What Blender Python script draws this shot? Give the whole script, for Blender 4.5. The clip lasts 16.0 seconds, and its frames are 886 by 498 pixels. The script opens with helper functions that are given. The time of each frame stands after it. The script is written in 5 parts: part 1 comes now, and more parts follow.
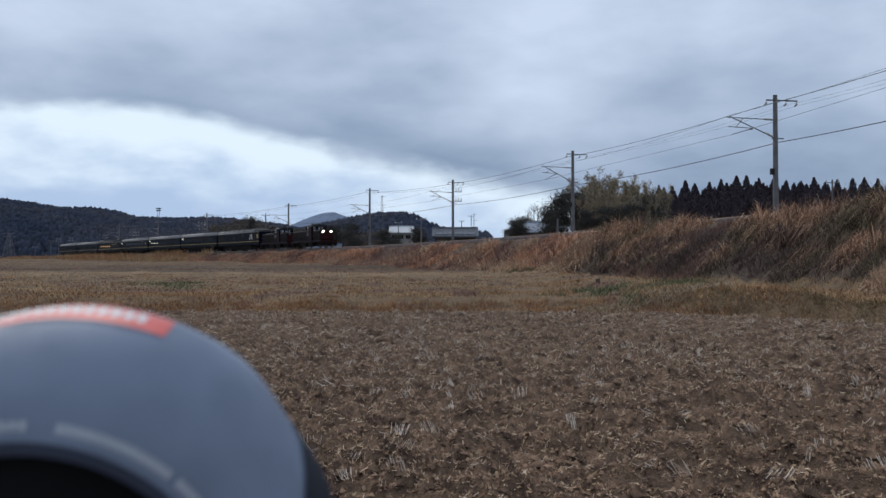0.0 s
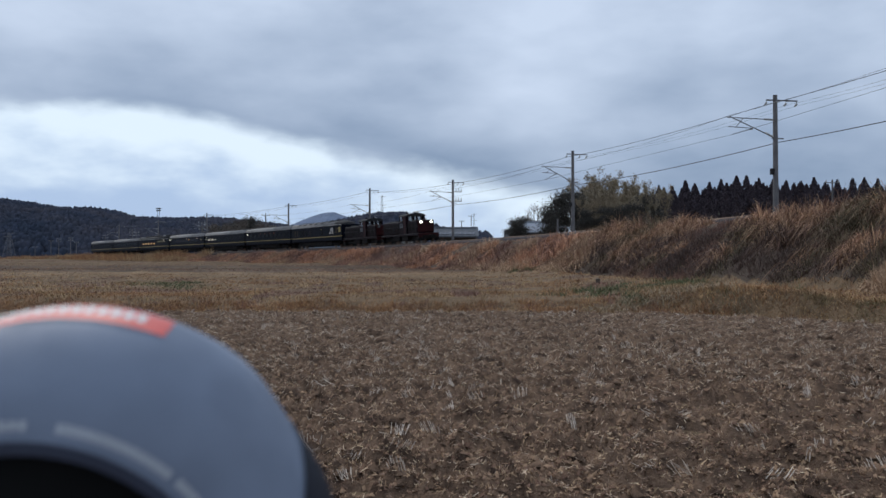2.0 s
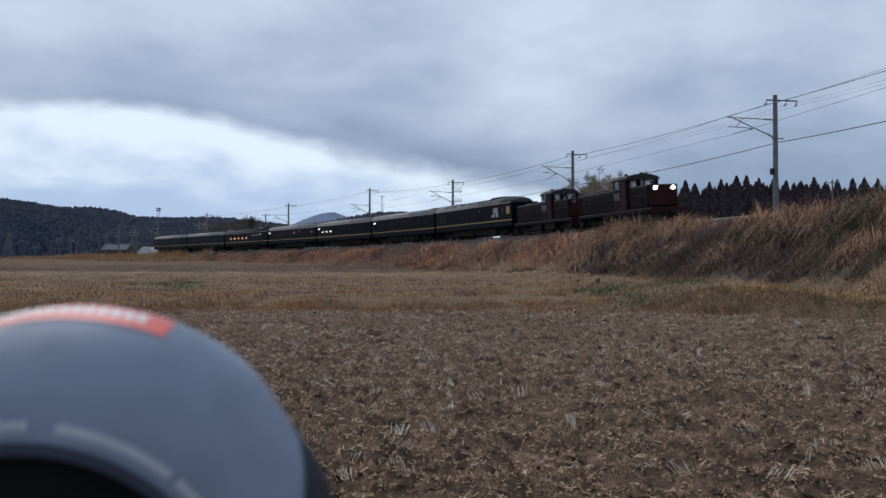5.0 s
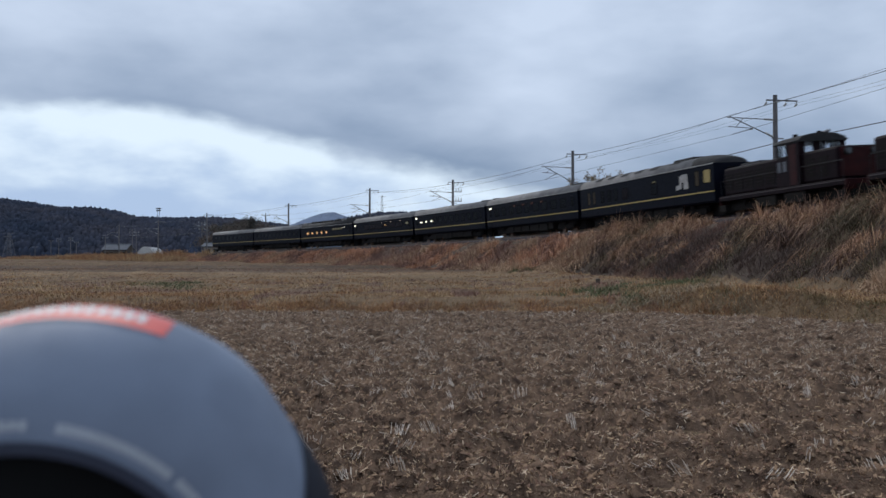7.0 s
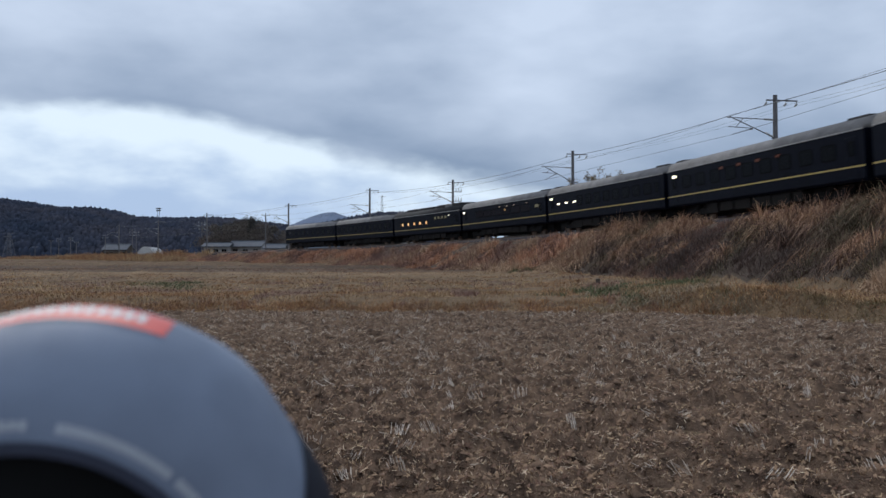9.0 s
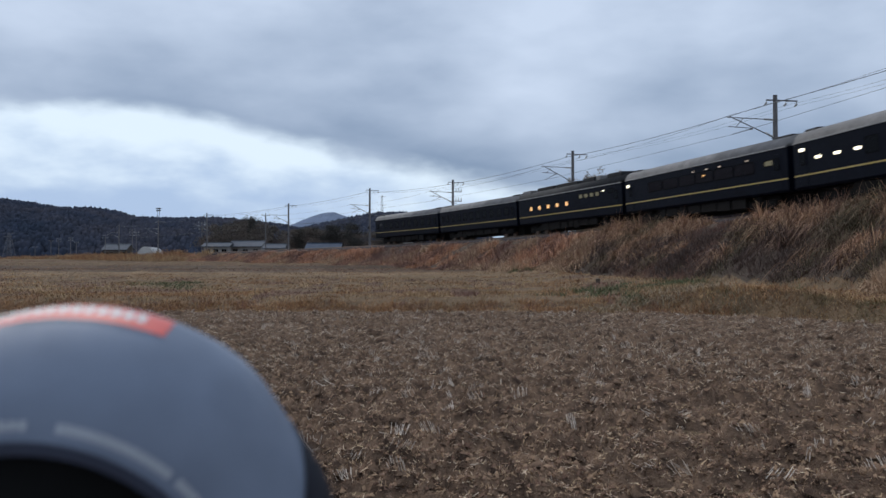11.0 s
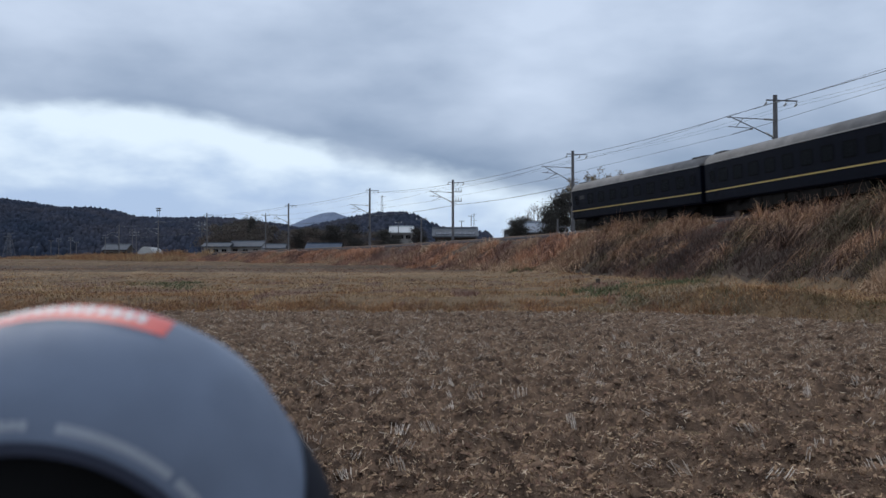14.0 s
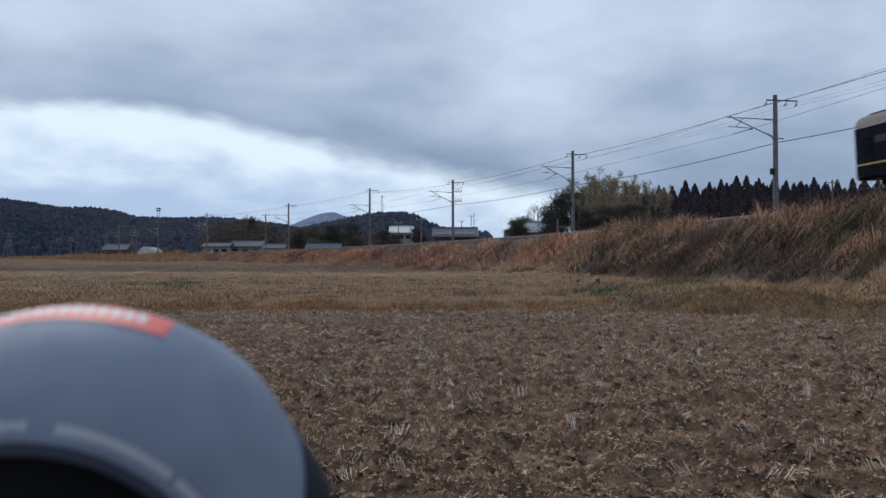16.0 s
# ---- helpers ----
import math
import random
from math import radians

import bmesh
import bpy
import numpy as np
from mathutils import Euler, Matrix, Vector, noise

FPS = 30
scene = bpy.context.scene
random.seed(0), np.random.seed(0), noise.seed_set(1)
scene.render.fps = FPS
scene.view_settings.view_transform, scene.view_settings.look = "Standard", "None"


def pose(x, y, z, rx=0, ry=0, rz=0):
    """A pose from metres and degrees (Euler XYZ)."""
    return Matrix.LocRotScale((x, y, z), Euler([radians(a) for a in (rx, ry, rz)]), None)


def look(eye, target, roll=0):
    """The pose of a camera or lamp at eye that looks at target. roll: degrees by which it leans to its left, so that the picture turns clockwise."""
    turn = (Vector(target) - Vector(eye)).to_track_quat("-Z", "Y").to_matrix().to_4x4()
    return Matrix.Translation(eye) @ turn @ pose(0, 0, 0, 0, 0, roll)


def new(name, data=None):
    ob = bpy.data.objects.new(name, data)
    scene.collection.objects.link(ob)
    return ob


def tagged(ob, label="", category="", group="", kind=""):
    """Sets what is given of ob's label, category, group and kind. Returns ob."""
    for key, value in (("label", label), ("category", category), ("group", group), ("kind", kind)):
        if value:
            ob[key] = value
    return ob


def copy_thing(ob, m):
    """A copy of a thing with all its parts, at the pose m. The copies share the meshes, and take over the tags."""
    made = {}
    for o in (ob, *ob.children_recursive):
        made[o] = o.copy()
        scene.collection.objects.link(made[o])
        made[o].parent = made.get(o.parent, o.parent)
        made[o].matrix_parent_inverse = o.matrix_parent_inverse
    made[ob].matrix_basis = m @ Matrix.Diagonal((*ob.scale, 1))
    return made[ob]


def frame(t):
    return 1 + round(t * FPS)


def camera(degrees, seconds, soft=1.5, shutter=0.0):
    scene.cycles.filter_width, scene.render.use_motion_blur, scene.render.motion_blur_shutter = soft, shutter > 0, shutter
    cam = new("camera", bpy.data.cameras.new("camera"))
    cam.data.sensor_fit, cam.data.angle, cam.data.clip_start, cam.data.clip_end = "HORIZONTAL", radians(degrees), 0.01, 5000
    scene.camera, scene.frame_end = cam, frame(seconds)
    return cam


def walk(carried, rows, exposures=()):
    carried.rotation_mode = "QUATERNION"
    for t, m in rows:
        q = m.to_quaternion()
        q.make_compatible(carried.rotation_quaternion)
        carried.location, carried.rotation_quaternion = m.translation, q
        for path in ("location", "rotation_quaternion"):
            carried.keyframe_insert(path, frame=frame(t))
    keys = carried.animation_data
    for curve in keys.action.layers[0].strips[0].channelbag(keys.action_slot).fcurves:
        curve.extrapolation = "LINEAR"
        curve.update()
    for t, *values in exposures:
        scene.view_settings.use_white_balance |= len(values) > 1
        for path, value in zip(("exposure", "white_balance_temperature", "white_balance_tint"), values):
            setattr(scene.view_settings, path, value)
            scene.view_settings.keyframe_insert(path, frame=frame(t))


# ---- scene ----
# A phone on a stand films a slow sleeping-car train on a curved embankment behind a winter rice field.
EYE = (0.0, 0.0, 1.25)
cam = camera(51.08, 16.0, soft=1.5, shutter=0.5)
cam.data.dof.use_dof, cam.data.dof.focus_distance, cam.data.dof.aperture_fstop = True, 60.0, 14.0
VIEW = look(EYE, (0.0, 100.0, 3.074))
walk(cam, [(0.0, VIEW), (16.0, VIEW)])

# ---- light: an overcast winter afternoon ----
SUN_EL, SUN_AZ = radians(42), radians(-35)
sun = new("sun", bpy.data.lights.new("sun", "SUN"))
sun.data.energy, sun.data.angle, sun.data.color = 1.2, radians(40), (1.0, 0.95, 0.88)
sun.matrix_basis = look((math.sin(SUN_AZ) * 50, math.cos(SUN_AZ) * 50, 50 * math.tan(SUN_EL)), (0, 0, 0))
scene.view_settings.exposure = 0.0


def sky_world():
    w = bpy.data.worlds.new("sky")
    scene.world = w
    w.use_nodes = True
    nt = w.node_tree
    nt.nodes.clear()
    N, K = nt.nodes.new, nt.links.new

    def math_node(op, a, b=None, c=None, clamp=False):
        n = N("ShaderNodeMath")
        n.operation, n.use_clamp = op, clamp
        for i, v in enumerate((a, b, c)):
            if v is None:
                continue
            if isinstance(v, (int, float)):
                n.inputs[i].default_value = v
            else:
                K(v, n.inputs[i])
        return n.outputs[0]

    def ramp(x, stops, smooth=True):
        n = N("ShaderNodeValToRGB")
        n.color_ramp.interpolation = "B_SPLINE" if smooth else "LINEAR"
        els = n.color_ramp.elements
        for i, (p, v) in enumerate(stops):
            e = els[i] if i < 2 else els.new(p)
            e.position, e.color = p, (v, v, v, 1) if isinstance(v, (int, float)) else (*v, 1)
        K(x, n.inputs[0])
        return n.outputs[0]

    def smooth(x, lo, hi):
        n = N("ShaderNodeMapRange")
        n.interpolation_type = "SMOOTHSTEP"
        K(x, n.inputs[0])
        n.inputs[1].default_value, n.inputs[2].default_value = lo, hi
        return n.outputs[0]

    def mix(f, a, b):
        n = N("ShaderNodeMix")
        n.data_type = "RGBA"
        if isinstance(f, (int, float)):
            n.inputs[0].default_value = f
        else:
            K(f, n.inputs[0])
        for sock, v in ((n.inputs[6], a), (n.inputs[7], b)):
            if isinstance(v, tuple):
                sock.default_value = (*v, 1)
            else:
                K(v, sock)
        return n.outputs[2]

    co = N("ShaderNodeTexCoord").outputs["Generated"]
    sep = N("ShaderNodeSeparateXYZ")
    K(co, sep.inputs[0])
    az = math_node("ARCTAN2", sep.outputs[0], sep.outputs[1])
    el = math_node("ARCSINE", sep.outputs[2])
    # streets of cloud: noise over azimuth and stretched elevation
    comb = N("ShaderNodeCombineXYZ")
    K(az, comb.inputs[0])
    K(math_node("MULTIPLY", el, 2.3), comb.inputs[1])

    def cloud(scale, detail, rough, off):
        n = N("ShaderNodeTexNoise")
        n.inputs["Scale"].default_value, n.inputs["Detail"].default_value = scale, detail
        n.inputs["Roughness"].default_value = rough
        m = N("ShaderNodeMapping")
        m.inputs["Location"].default_value = off
        K(comb.outputs[0], m.inputs[0])
        K(m.outputs[0], n.inputs["Vector"])
        return n.outputs["Fac"]

    big, mid, fine = cloud(3.2, 3, 0.4, (3.1, 1.7, 0)), cloud(8.0, 4, 0.45, (0.4, 5.0, 2)), cloud(22.0, 5, 0.5, (7, 2, 1))
    # the lower edge of the dark deck, falling from west to east
    azn = math_node("MULTIPLY_ADD", az, 1.0, 0.5)
    edge = ramp(azn, [(0.0, 0.163), (1.0, 0.05), (0.054, 0.161), (0.158, 0.160), (0.26, 0.156), (0.32, 0.139), (0.396, 0.119), (0.46, 0.111), (0.55, 0.09), (0.64, 0.074), (0.8, 0.055)])
    over = math_node("SUBTRACT", el, edge)
    over = math_node("ADD", over, math_node("MULTIPLY", math_node("SUBTRACT", mid, 0.5), 0.034))
    over = math_node("ADD", over, math_node("MULTIPLY", math_node("SUBTRACT", fine, 0.5), 0.02))
    deck = smooth(over, -0.014, 0.012)
    # bright band under the deck, fading to haze below and towards the east
    depth = math_node("MULTIPLY", over, -1.0)
    wisp = math_node("ADD", math_node("MULTIPLY", math_node("SUBTRACT", mid, 0.5), 0.19), math_node("MULTIPLY", math_node("SUBTRACT", fine, 0.5), 0.07))
    fade = smooth(math_node("ADD", depth, wisp), 0.012, 0.092)
    low = mix(fade, (0.80, 0.94, 1.08), (0.43, 0.575, 0.82))
    tone = math_node("MULTIPLY_ADD", math_node("SUBTRACT", big, 0.5), 1.5, 0.36)
    tone = math_node("ADD", tone, math_node("MULTIPLY", math_node("SUBTRACT", mid, 0.5), 0.8))
    tone = math_node("ADD", tone, math_node("MULTIPLY", math_node("SUBTRACT", fine, 0.5), 0.2))
    sweep = ramp(azn, [(0.0, 0.75), (1.0, 0.6), (0.07, 0.85), (0.14, 0.62), (0.26, 0.32), (0.40, 0.24), (0.50, 0.5), (0.58, 0.9), (0.66, 0.98), (0.75, 0.62), (0.88, 0.46)])
    tone = math_node("ADD", tone, math_node("MULTIPLY", math_node("SUBTRACT", sweep, 0.5), smooth(el, 0.07, 0.20)))
    tone = math_node("SUBTRACT", tone, math_node("MULTIPLY", math_node("MULTIPLY", smooth(azn, 0.40, 0.52), 0.4), math_node("SUBTRACT", 1.0, smooth(el, 0.09, 0.16))))
    high = math_node("ADD", tone, math_node("MULTIPLY", smooth(el, 0.12, 0.42), 0.62), None, True)
    high = mix(high, (0.245, 0.335, 0.49), (0.63, 0.74, 0.92))
    clouds = mix(deck, low, high)
    sky = N("ShaderNodeTexSky")
    sky.sky_type, sky.sun_disc = "NISHITA", False
    sky.sun_elevation, sky.sun_rotation = SUN_EL, SUN_AZ
    back = N("ShaderNodeBackground")
    K(sky.outputs[0], back.inputs[0])
    back.inputs[1].default_value = 0.05
    lit = N("ShaderNodeBackground")
    K(clouds, lit.inputs[0])
    lit.inputs[1].default_value = 1.0
    both = N("ShaderNodeMixShader")
    both.inputs[0].default_value = 0.93
    K(back.outputs[0], both.inputs[1])
    K(lit.outputs[0], both.inputs[2])
    out = N("ShaderNodeOutputWorld")
    K(both.outputs[0], out.inputs[0])


sky_world()


# ---- materials ----
def mat(name, a, b=None, rough=0.7, metal=0.0, scale=4.0, bump=0.0, island=0.0, stain=0.0, stretch=(1, 1, 1), glow=None, bscale=None, trans=0.0, spec=0.5):
    """Two colours mixed by noise at two scales, optional change from piece to piece, relief and stains."""
    b = b or tuple(c * 0.75 for c in a)
    m = bpy.data.materials.new(name)
    m.use_nodes = True
    nt = m.node_tree
    N, K = nt.nodes.new, nt.links.new
    bs = nt.nodes["Principled BSDF"]
    co = N("ShaderNodeTexCoord").outputs["Object"]
    mp = N("ShaderNodeMapping")
    mp.inputs["Scale"].default_value = stretch
    K(co, mp.inputs[0])

    def noise_at(s, d=5):
        n = N("ShaderNodeTexNoise")
        n.inputs["Scale"].default_value, n.inputs["Detail"].default_value = s, d
        K(mp.outputs[0], n.inputs["Vector"])
        return n.outputs["Fac"]

    def mixed(f, x, y):
        n = N("ShaderNodeMix")
        n.data_type = "RGBA"
        K(f, n.inputs[0])
        for sock, v in ((n.inputs[6], x), (n.inputs[7], y)):
            if isinstance(v, tuple):
                sock.default_value = (*v[:3], 1)
            else:
                K(v, sock)
        return n.outputs[2]

    def ranged(x, lo, hi, to_lo=0.0, to_hi=1.0):
        n = N("ShaderNodeMapRange")
        K(x, n.inputs[0])
        for i, v in enumerate((lo, hi, to_lo, to_hi)):
            n.inputs[i + 1].default_value = v
        return n.outputs[0]

    small = noise_at(scale * 6)
    col = mixed(ranged(noise_at(scale), 0.32, 0.68), tuple(a), tuple(b))
    col = mixed(ranged(small, 0.25, 0.8, 0.0, 0.45), col, tuple(c * 0.55 for c in b))
    if stain:
        col = mixed(ranged(noise_at(scale * 0.23, 3), 0.5, 0.75, 0, stain), col, tuple(c * 0.45 for c in b))
    if island:
        g = N("ShaderNodeNewGeometry").outputs["Random Per Island"]
        hsv = N("ShaderNodeHueSaturation")
        K(col, hsv.inputs["Color"])
        K(ranged(g, 0, 1, 1 - island, 1 + island), hsv.inputs["Value"])
        K(ranged(g, 0, 1, 0.5 - island * 0.03, 0.5 + island * 0.03), hsv.inputs["Hue"])
        col = hsv.outputs[0]
    K(col, bs.inputs["Base Color"])
    K(ranged(small, 0.2, 0.8, max(rough - 0.12, 0.02), min(rough + 0.12, 1)), bs.inputs["Roughness"])
    bs.inputs["Metallic"].default_value = metal
    bs.inputs["Specular IOR Level"].default_value = spec
    if bump:
        bp = N("ShaderNodeBump")
        bp.inputs["Strength"].default_value, bp.inputs["Distance"].default_value = 0.6, bump
        K(noise_at(bscale or scale * 5, 6), bp.inputs["Height"])
        K(bp.outputs[0], bs.inputs["Normal"])
    if glow:
        bs.inputs["Emission Color"].default_value = (*glow[:3], 1)
        bs.inputs["Emission Strength"].default_value = glow[3]
    if trans:
        bs.inputs["Transmission Weight"].default_value = trans
    return m


M = {
    "ground": mat("dry_grass_ground", (0.25, 0.17, 0.104), (0.125, 0.088, 0.056), 0.95, scale=1.8, bump=0.06, stain=0.6, bscale=12, spec=0.05),
    "soil": mat("rice_field_soil", (0.28, 0.184, 0.124), (0.07, 0.046, 0.034), 0.95, scale=8, bump=0.04, bscale=85, stain=0.35, spec=0.05),
    "crumb": mat("soil_crumbs", (0.34, 0.218, 0.146), (0.19, 0.12, 0.082), 0.95, scale=6, island=0.4, spec=0.03),
    "bank_earth": mat("bank_earth", (0.13, 0.10, 0.076), (0.08, 0.062, 0.05), 0.95, scale=0.6, bump=0.05, stain=0.3, bscale=9, spec=0.05),
    "fallow": mat("fallow_grass", (0.29, 0.192, 0.115), (0.185, 0.126, 0.08), 0.95, scale=0.25, island=0.4, spec=0.05),
    "straw": mat("straw", (0.60, 0.49, 0.38), (0.40, 0.31, 0.23), 0.85, scale=6, island=0.3, spec=0.1),
    "stubble": mat("cut_stubble", (0.78, 0.67, 0.56), (0.54, 0.45, 0.37), 0.85, scale=6, island=0.3, spec=0.1),
    "reed": mat("pale_reeds", (0.46, 0.38, 0.27), (0.32, 0.26, 0.18), 0.9, scale=3, island=0.3, spec=0.05),
    "pale_panel": mat("pale_cab_panel", (0.12, 0.13, 0.15), (0.09, 0.10, 0.115), 0.4, scale=2, spec=0.2),
    "fibre": mat("root_fibre", (0.48, 0.318, 0.208), (0.21, 0.135, 0.09), 0.95, scale=2.2, island=0.7, spec=0.03),
    "chaff": mat("chaff", (0.66, 0.49, 0.365), (0.36, 0.255, 0.185), 0.95, scale=5, island=0.7, spec=0.05),
    "pampas": mat("pampas_blades", (0.58, 0.345, 0.22), (0.33, 0.205, 0.14), 0.9, scale=0.35, island=0.6, spec=0.08),
    "bracken": mat("rust_brown_weeds", (0.64, 0.34, 0.205), (0.43, 0.235, 0.152), 0.95, scale=0.22, island=0.3, spec=0.05),
    "verge": mat("dry_verge_grass", (0.52, 0.335, 0.188), (0.31, 0.208, 0.126), 0.95, scale=0.5, island=0.45, spec=0.05),
    "bracken_pale": mat("reddish_verge_weeds", (0.46, 0.255, 0.135), (0.29, 0.168, 0.095), 0.95, scale=0.5, island=0.45, spec=0.05),
    "shrub": mat("grey_shrub", (0.15, 0.145, 0.115), (0.10, 0.095, 0.078), 0.95, scale=0.3, island=0.4, spec=0.05),
    "film": mat("plastic_film", (0.5, 0.5, 0.48), (0.4, 0.4, 0.39), 0.5, scale=1.5, stain=0.3),
    "pampas_dark": mat("dull_pampas_blades", (0.29, 0.178, 0.128), (0.16, 0.106, 0.08), 0.9, scale=0.35, island=0.55, spec=0.05),
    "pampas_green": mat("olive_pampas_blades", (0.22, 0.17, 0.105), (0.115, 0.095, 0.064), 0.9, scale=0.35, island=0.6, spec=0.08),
    "tan_weed": mat("tan_dead_weeds", (0.60, 0.41, 0.27), (0.39, 0.265, 0.18), 0.95, scale=0.3, island=0.3, spec=0.05),
    "dull": mat("dull_purple_weeds", (0.33, 0.19, 0.145), (0.22, 0.136, 0.112), 0.95, scale=0.3, island=0.3, spec=0.05),
    "green": mat("green_grass", (0.14, 0.16, 0.08), (0.10, 0.11, 0.06), 0.9, scale=1.0, island=0.4, spec=0.05),
    "olive": mat("olive_turf", (0.36, 0.27, 0.145), (0.21, 0.17, 0.098), 0.95, scale=0.8, island=0.4, spec=0.05),
    "scrub": mat("dark_scrub", (0.19, 0.132, 0.11), (0.115, 0.086, 0.076), 0.95, scale=0.5, island=0.4, spec=0.05),
    "ballast": mat("ballast", (0.085, 0.074, 0.076), (0.05, 0.044, 0.046), 0.95, scale=2.5, bump=0.03, bscale=14, spec=0.05),
    "steel": mat("rail_steel", (0.28, 0.2, 0.15), (0.16, 0.1, 0.07), 0.5, 0.7, scale=3),
    "concrete": mat("pole_concrete", (0.175, 0.165, 0.165), (0.12, 0.115, 0.118), 0.9, scale=2, bump=0.004, stain=0.4),
    "galv": mat("galvanised_steel", (0.22, 0.23, 0.25), (0.15, 0.15, 0.16), 0.55, 0.6, scale=5),
    "wire": mat("weathered_wire", (0.06, 0.06, 0.065), (0.04, 0.04, 0.04), 0.6, 0.3, scale=5),
    "porcelain": mat("porcelain", (0.5, 0.5, 0.48), (0.3, 0.3, 0.3), 0.25, scale=5),
    "coach_green": mat("dark_green_paint", (0.0042, 0.0058, 0.0125), (0.0032, 0.0044, 0.0095), 0.45, scale=1.2, stain=0.3, spec=0.035),
    "gold": mat("gold_band", (0.46, 0.33, 0.085), (0.34, 0.24, 0.06), 0.45, scale=2),
    "roof_grey": mat("coach_roof_grey", (0.26, 0.25, 0.245), (0.165, 0.16, 0.158), 0.75, scale=1.0, stain=0.5, spec=0.2),
    "roof_dark": mat("sooty_roof_unit", (0.035, 0.035, 0.037), (0.022, 0.022, 0.023), 0.8, scale=2, spec=0.2),
    "under": mat("underframe_black", (0.010, 0.009, 0.009), (0.014, 0.012, 0.011), 0.85, scale=3, spec=0.1),
    "maroon": mat("maroon_brown_paint", (0.011, 0.004, 0.0065), (0.0062, 0.003, 0.005), 0.5, scale=1.5, stain=0.4, spec=0.06),
    "loco_red": mat("loco_front_red", (0.042, 0.009, 0.009), (0.025, 0.007, 0.008), 0.5, scale=2, stain=0.3, spec=0.08),
    "dim_band": mat("dull_line", (0.10, 0.08, 0.085), (0.07, 0.06, 0.062), 0.6, scale=4, spec=0.1),
    "silver_band": mat("pale_band", (0.4, 0.38, 0.36), (0.25, 0.24, 0.23), 0.45, scale=4),
    "glass": mat("dark_coach_glass", (0.0035, 0.004, 0.0055), (0.0025, 0.003, 0.004), 0.25, scale=2, spec=0.03),
    "cab_glass": mat("dull_lamp_glass", (0.12, 0.13, 0.14), (0.09, 0.10, 0.11), 0.3, scale=1, spec=0.2),
    "clear": mat("clear_glass", (0.9, 0.92, 0.94), (0.9, 0.92, 0.94), 0.13, scale=1, trans=1.0),
    "rubber": mat("window_rubber", (0.004, 0.0042, 0.0048), (0.003, 0.003, 0.0036), 0.8, scale=4, spec=0.03),
    "lamp_white": mat("lit_lamp", (0.9, 0.85, 0.75), None, 0.4, glow=(1.0, 0.90, 0.66, 2.4)),
    "lamp_head": mat("headlamp_lit", (0.9, 0.9, 0.85), None, 0.3, glow=(1.0, 0.95, 0.82, 10.0)),
    "glass_red": mat("dark_reddish_glass", (0.009, 0.0045, 0.0055), (0.006, 0.0035, 0.0045), 0.2, scale=1.2, spec=0.03),
    # glints on the lounge coach's upper windows, put in as a weak glow
    "lit_small": mat("small_pale_lamp", (0.5, 0.42, 0.36), None, 0.4, glow=(1.0, 0.80, 0.66, 0.5)),
    "lit_warm": mat("warm_lit_window", (0.6, 0.4, 0.2), None, 0.4, glow=(1.0, 0.52, 0.18, 0.85)),
    "lit_pale": mat("pale_lit_window", (0.16, 0.15, 0.10), None, 0.4, glow=(1.0, 0.88, 0.50, 0.07), spec=0.1),
    "lit_dim": mat("dim_red_window", (0.10, 0.04, 0.03), None, 0.4, glow=(1.0, 0.30, 0.14, 0.03), spec=0.1),
    "white": mat("white_marking", (0.75, 0.75, 0.75), (0.62, 0.62, 0.62), 0.5, scale=5),
    "curtain": mat("cream_curtain", (0.40, 0.31, 0.12), (0.30, 0.23, 0.09), 0.8, scale=8),
    "cedar": mat("cedar_foliage", (0.105, 0.082, 0.09), (0.08, 0.068, 0.08), 0.95, scale=0.3, island=0.2, spec=0.0),
    "bamboo": mat("bamboo_foliage", (0.38, 0.30, 0.205), (0.24, 0.2, 0.145), 0.9, scale=0.3, island=0.3, spec=0.0),
    "broadleaf": mat("evergreen_foliage", (0.092, 0.085, 0.076), (0.066, 0.064, 0.06), 0.95, scale=0.4, island=0.35, spec=0.0),
    # bluish haze is mixed into both woods' colours, most on the mountain
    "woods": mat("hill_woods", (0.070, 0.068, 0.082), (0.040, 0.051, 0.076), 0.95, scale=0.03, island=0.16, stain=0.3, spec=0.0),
    "woods_far_haze": mat("far_hill_woods", (0.185, 0.225, 0.30), (0.16, 0.195, 0.265), 0.95, scale=0.01, island=0.06, spec=0.0),
    "copse": mat("winter_copse_twigs", (0.19, 0.15, 0.13), (0.115, 0.105, 0.088), 0.95, scale=0.3, island=0.35, spec=0.0),
    "terrace": mat("pale_terrace_grass", (0.27, 0.185, 0.112), (0.19, 0.132, 0.083), 0.95, scale=0.5, bump=0.04, stain=0.3, bscale=10, spec=0.05),
    "paddy": mat("grey_brown_paddy", (0.15, 0.107, 0.076), (0.085, 0.063, 0.048), 0.95, scale=0.3, bump=0.04, stain=0.5, bscale=8, spec=0.05),
    "drape": mat("dim_drape", (0.07, 0.055, 0.035), (0.045, 0.036, 0.026), 0.7, scale=6, spec=0.1),
    "faint": mat("faded_lettering", (0.06, 0.06, 0.062), (0.04, 0.04, 0.042), 0.6, scale=6, spec=0.1),
    "bark": mat("bark", (0.11, 0.085, 0.065), (0.06, 0.05, 0.04), 0.95, scale=4, bump=0.01),
    "twig": mat("bare_twigs", (0.16, 0.14, 0.125), (0.10, 0.09, 0.08), 0.95, scale=4),
    "tile_grey": mat("grey_roof_tile", (0.15, 0.16, 0.18), (0.10, 0.108, 0.122), 0.8, scale=1.5, stain=0.3, bump=0.02, bscale=12, spec=0.08),
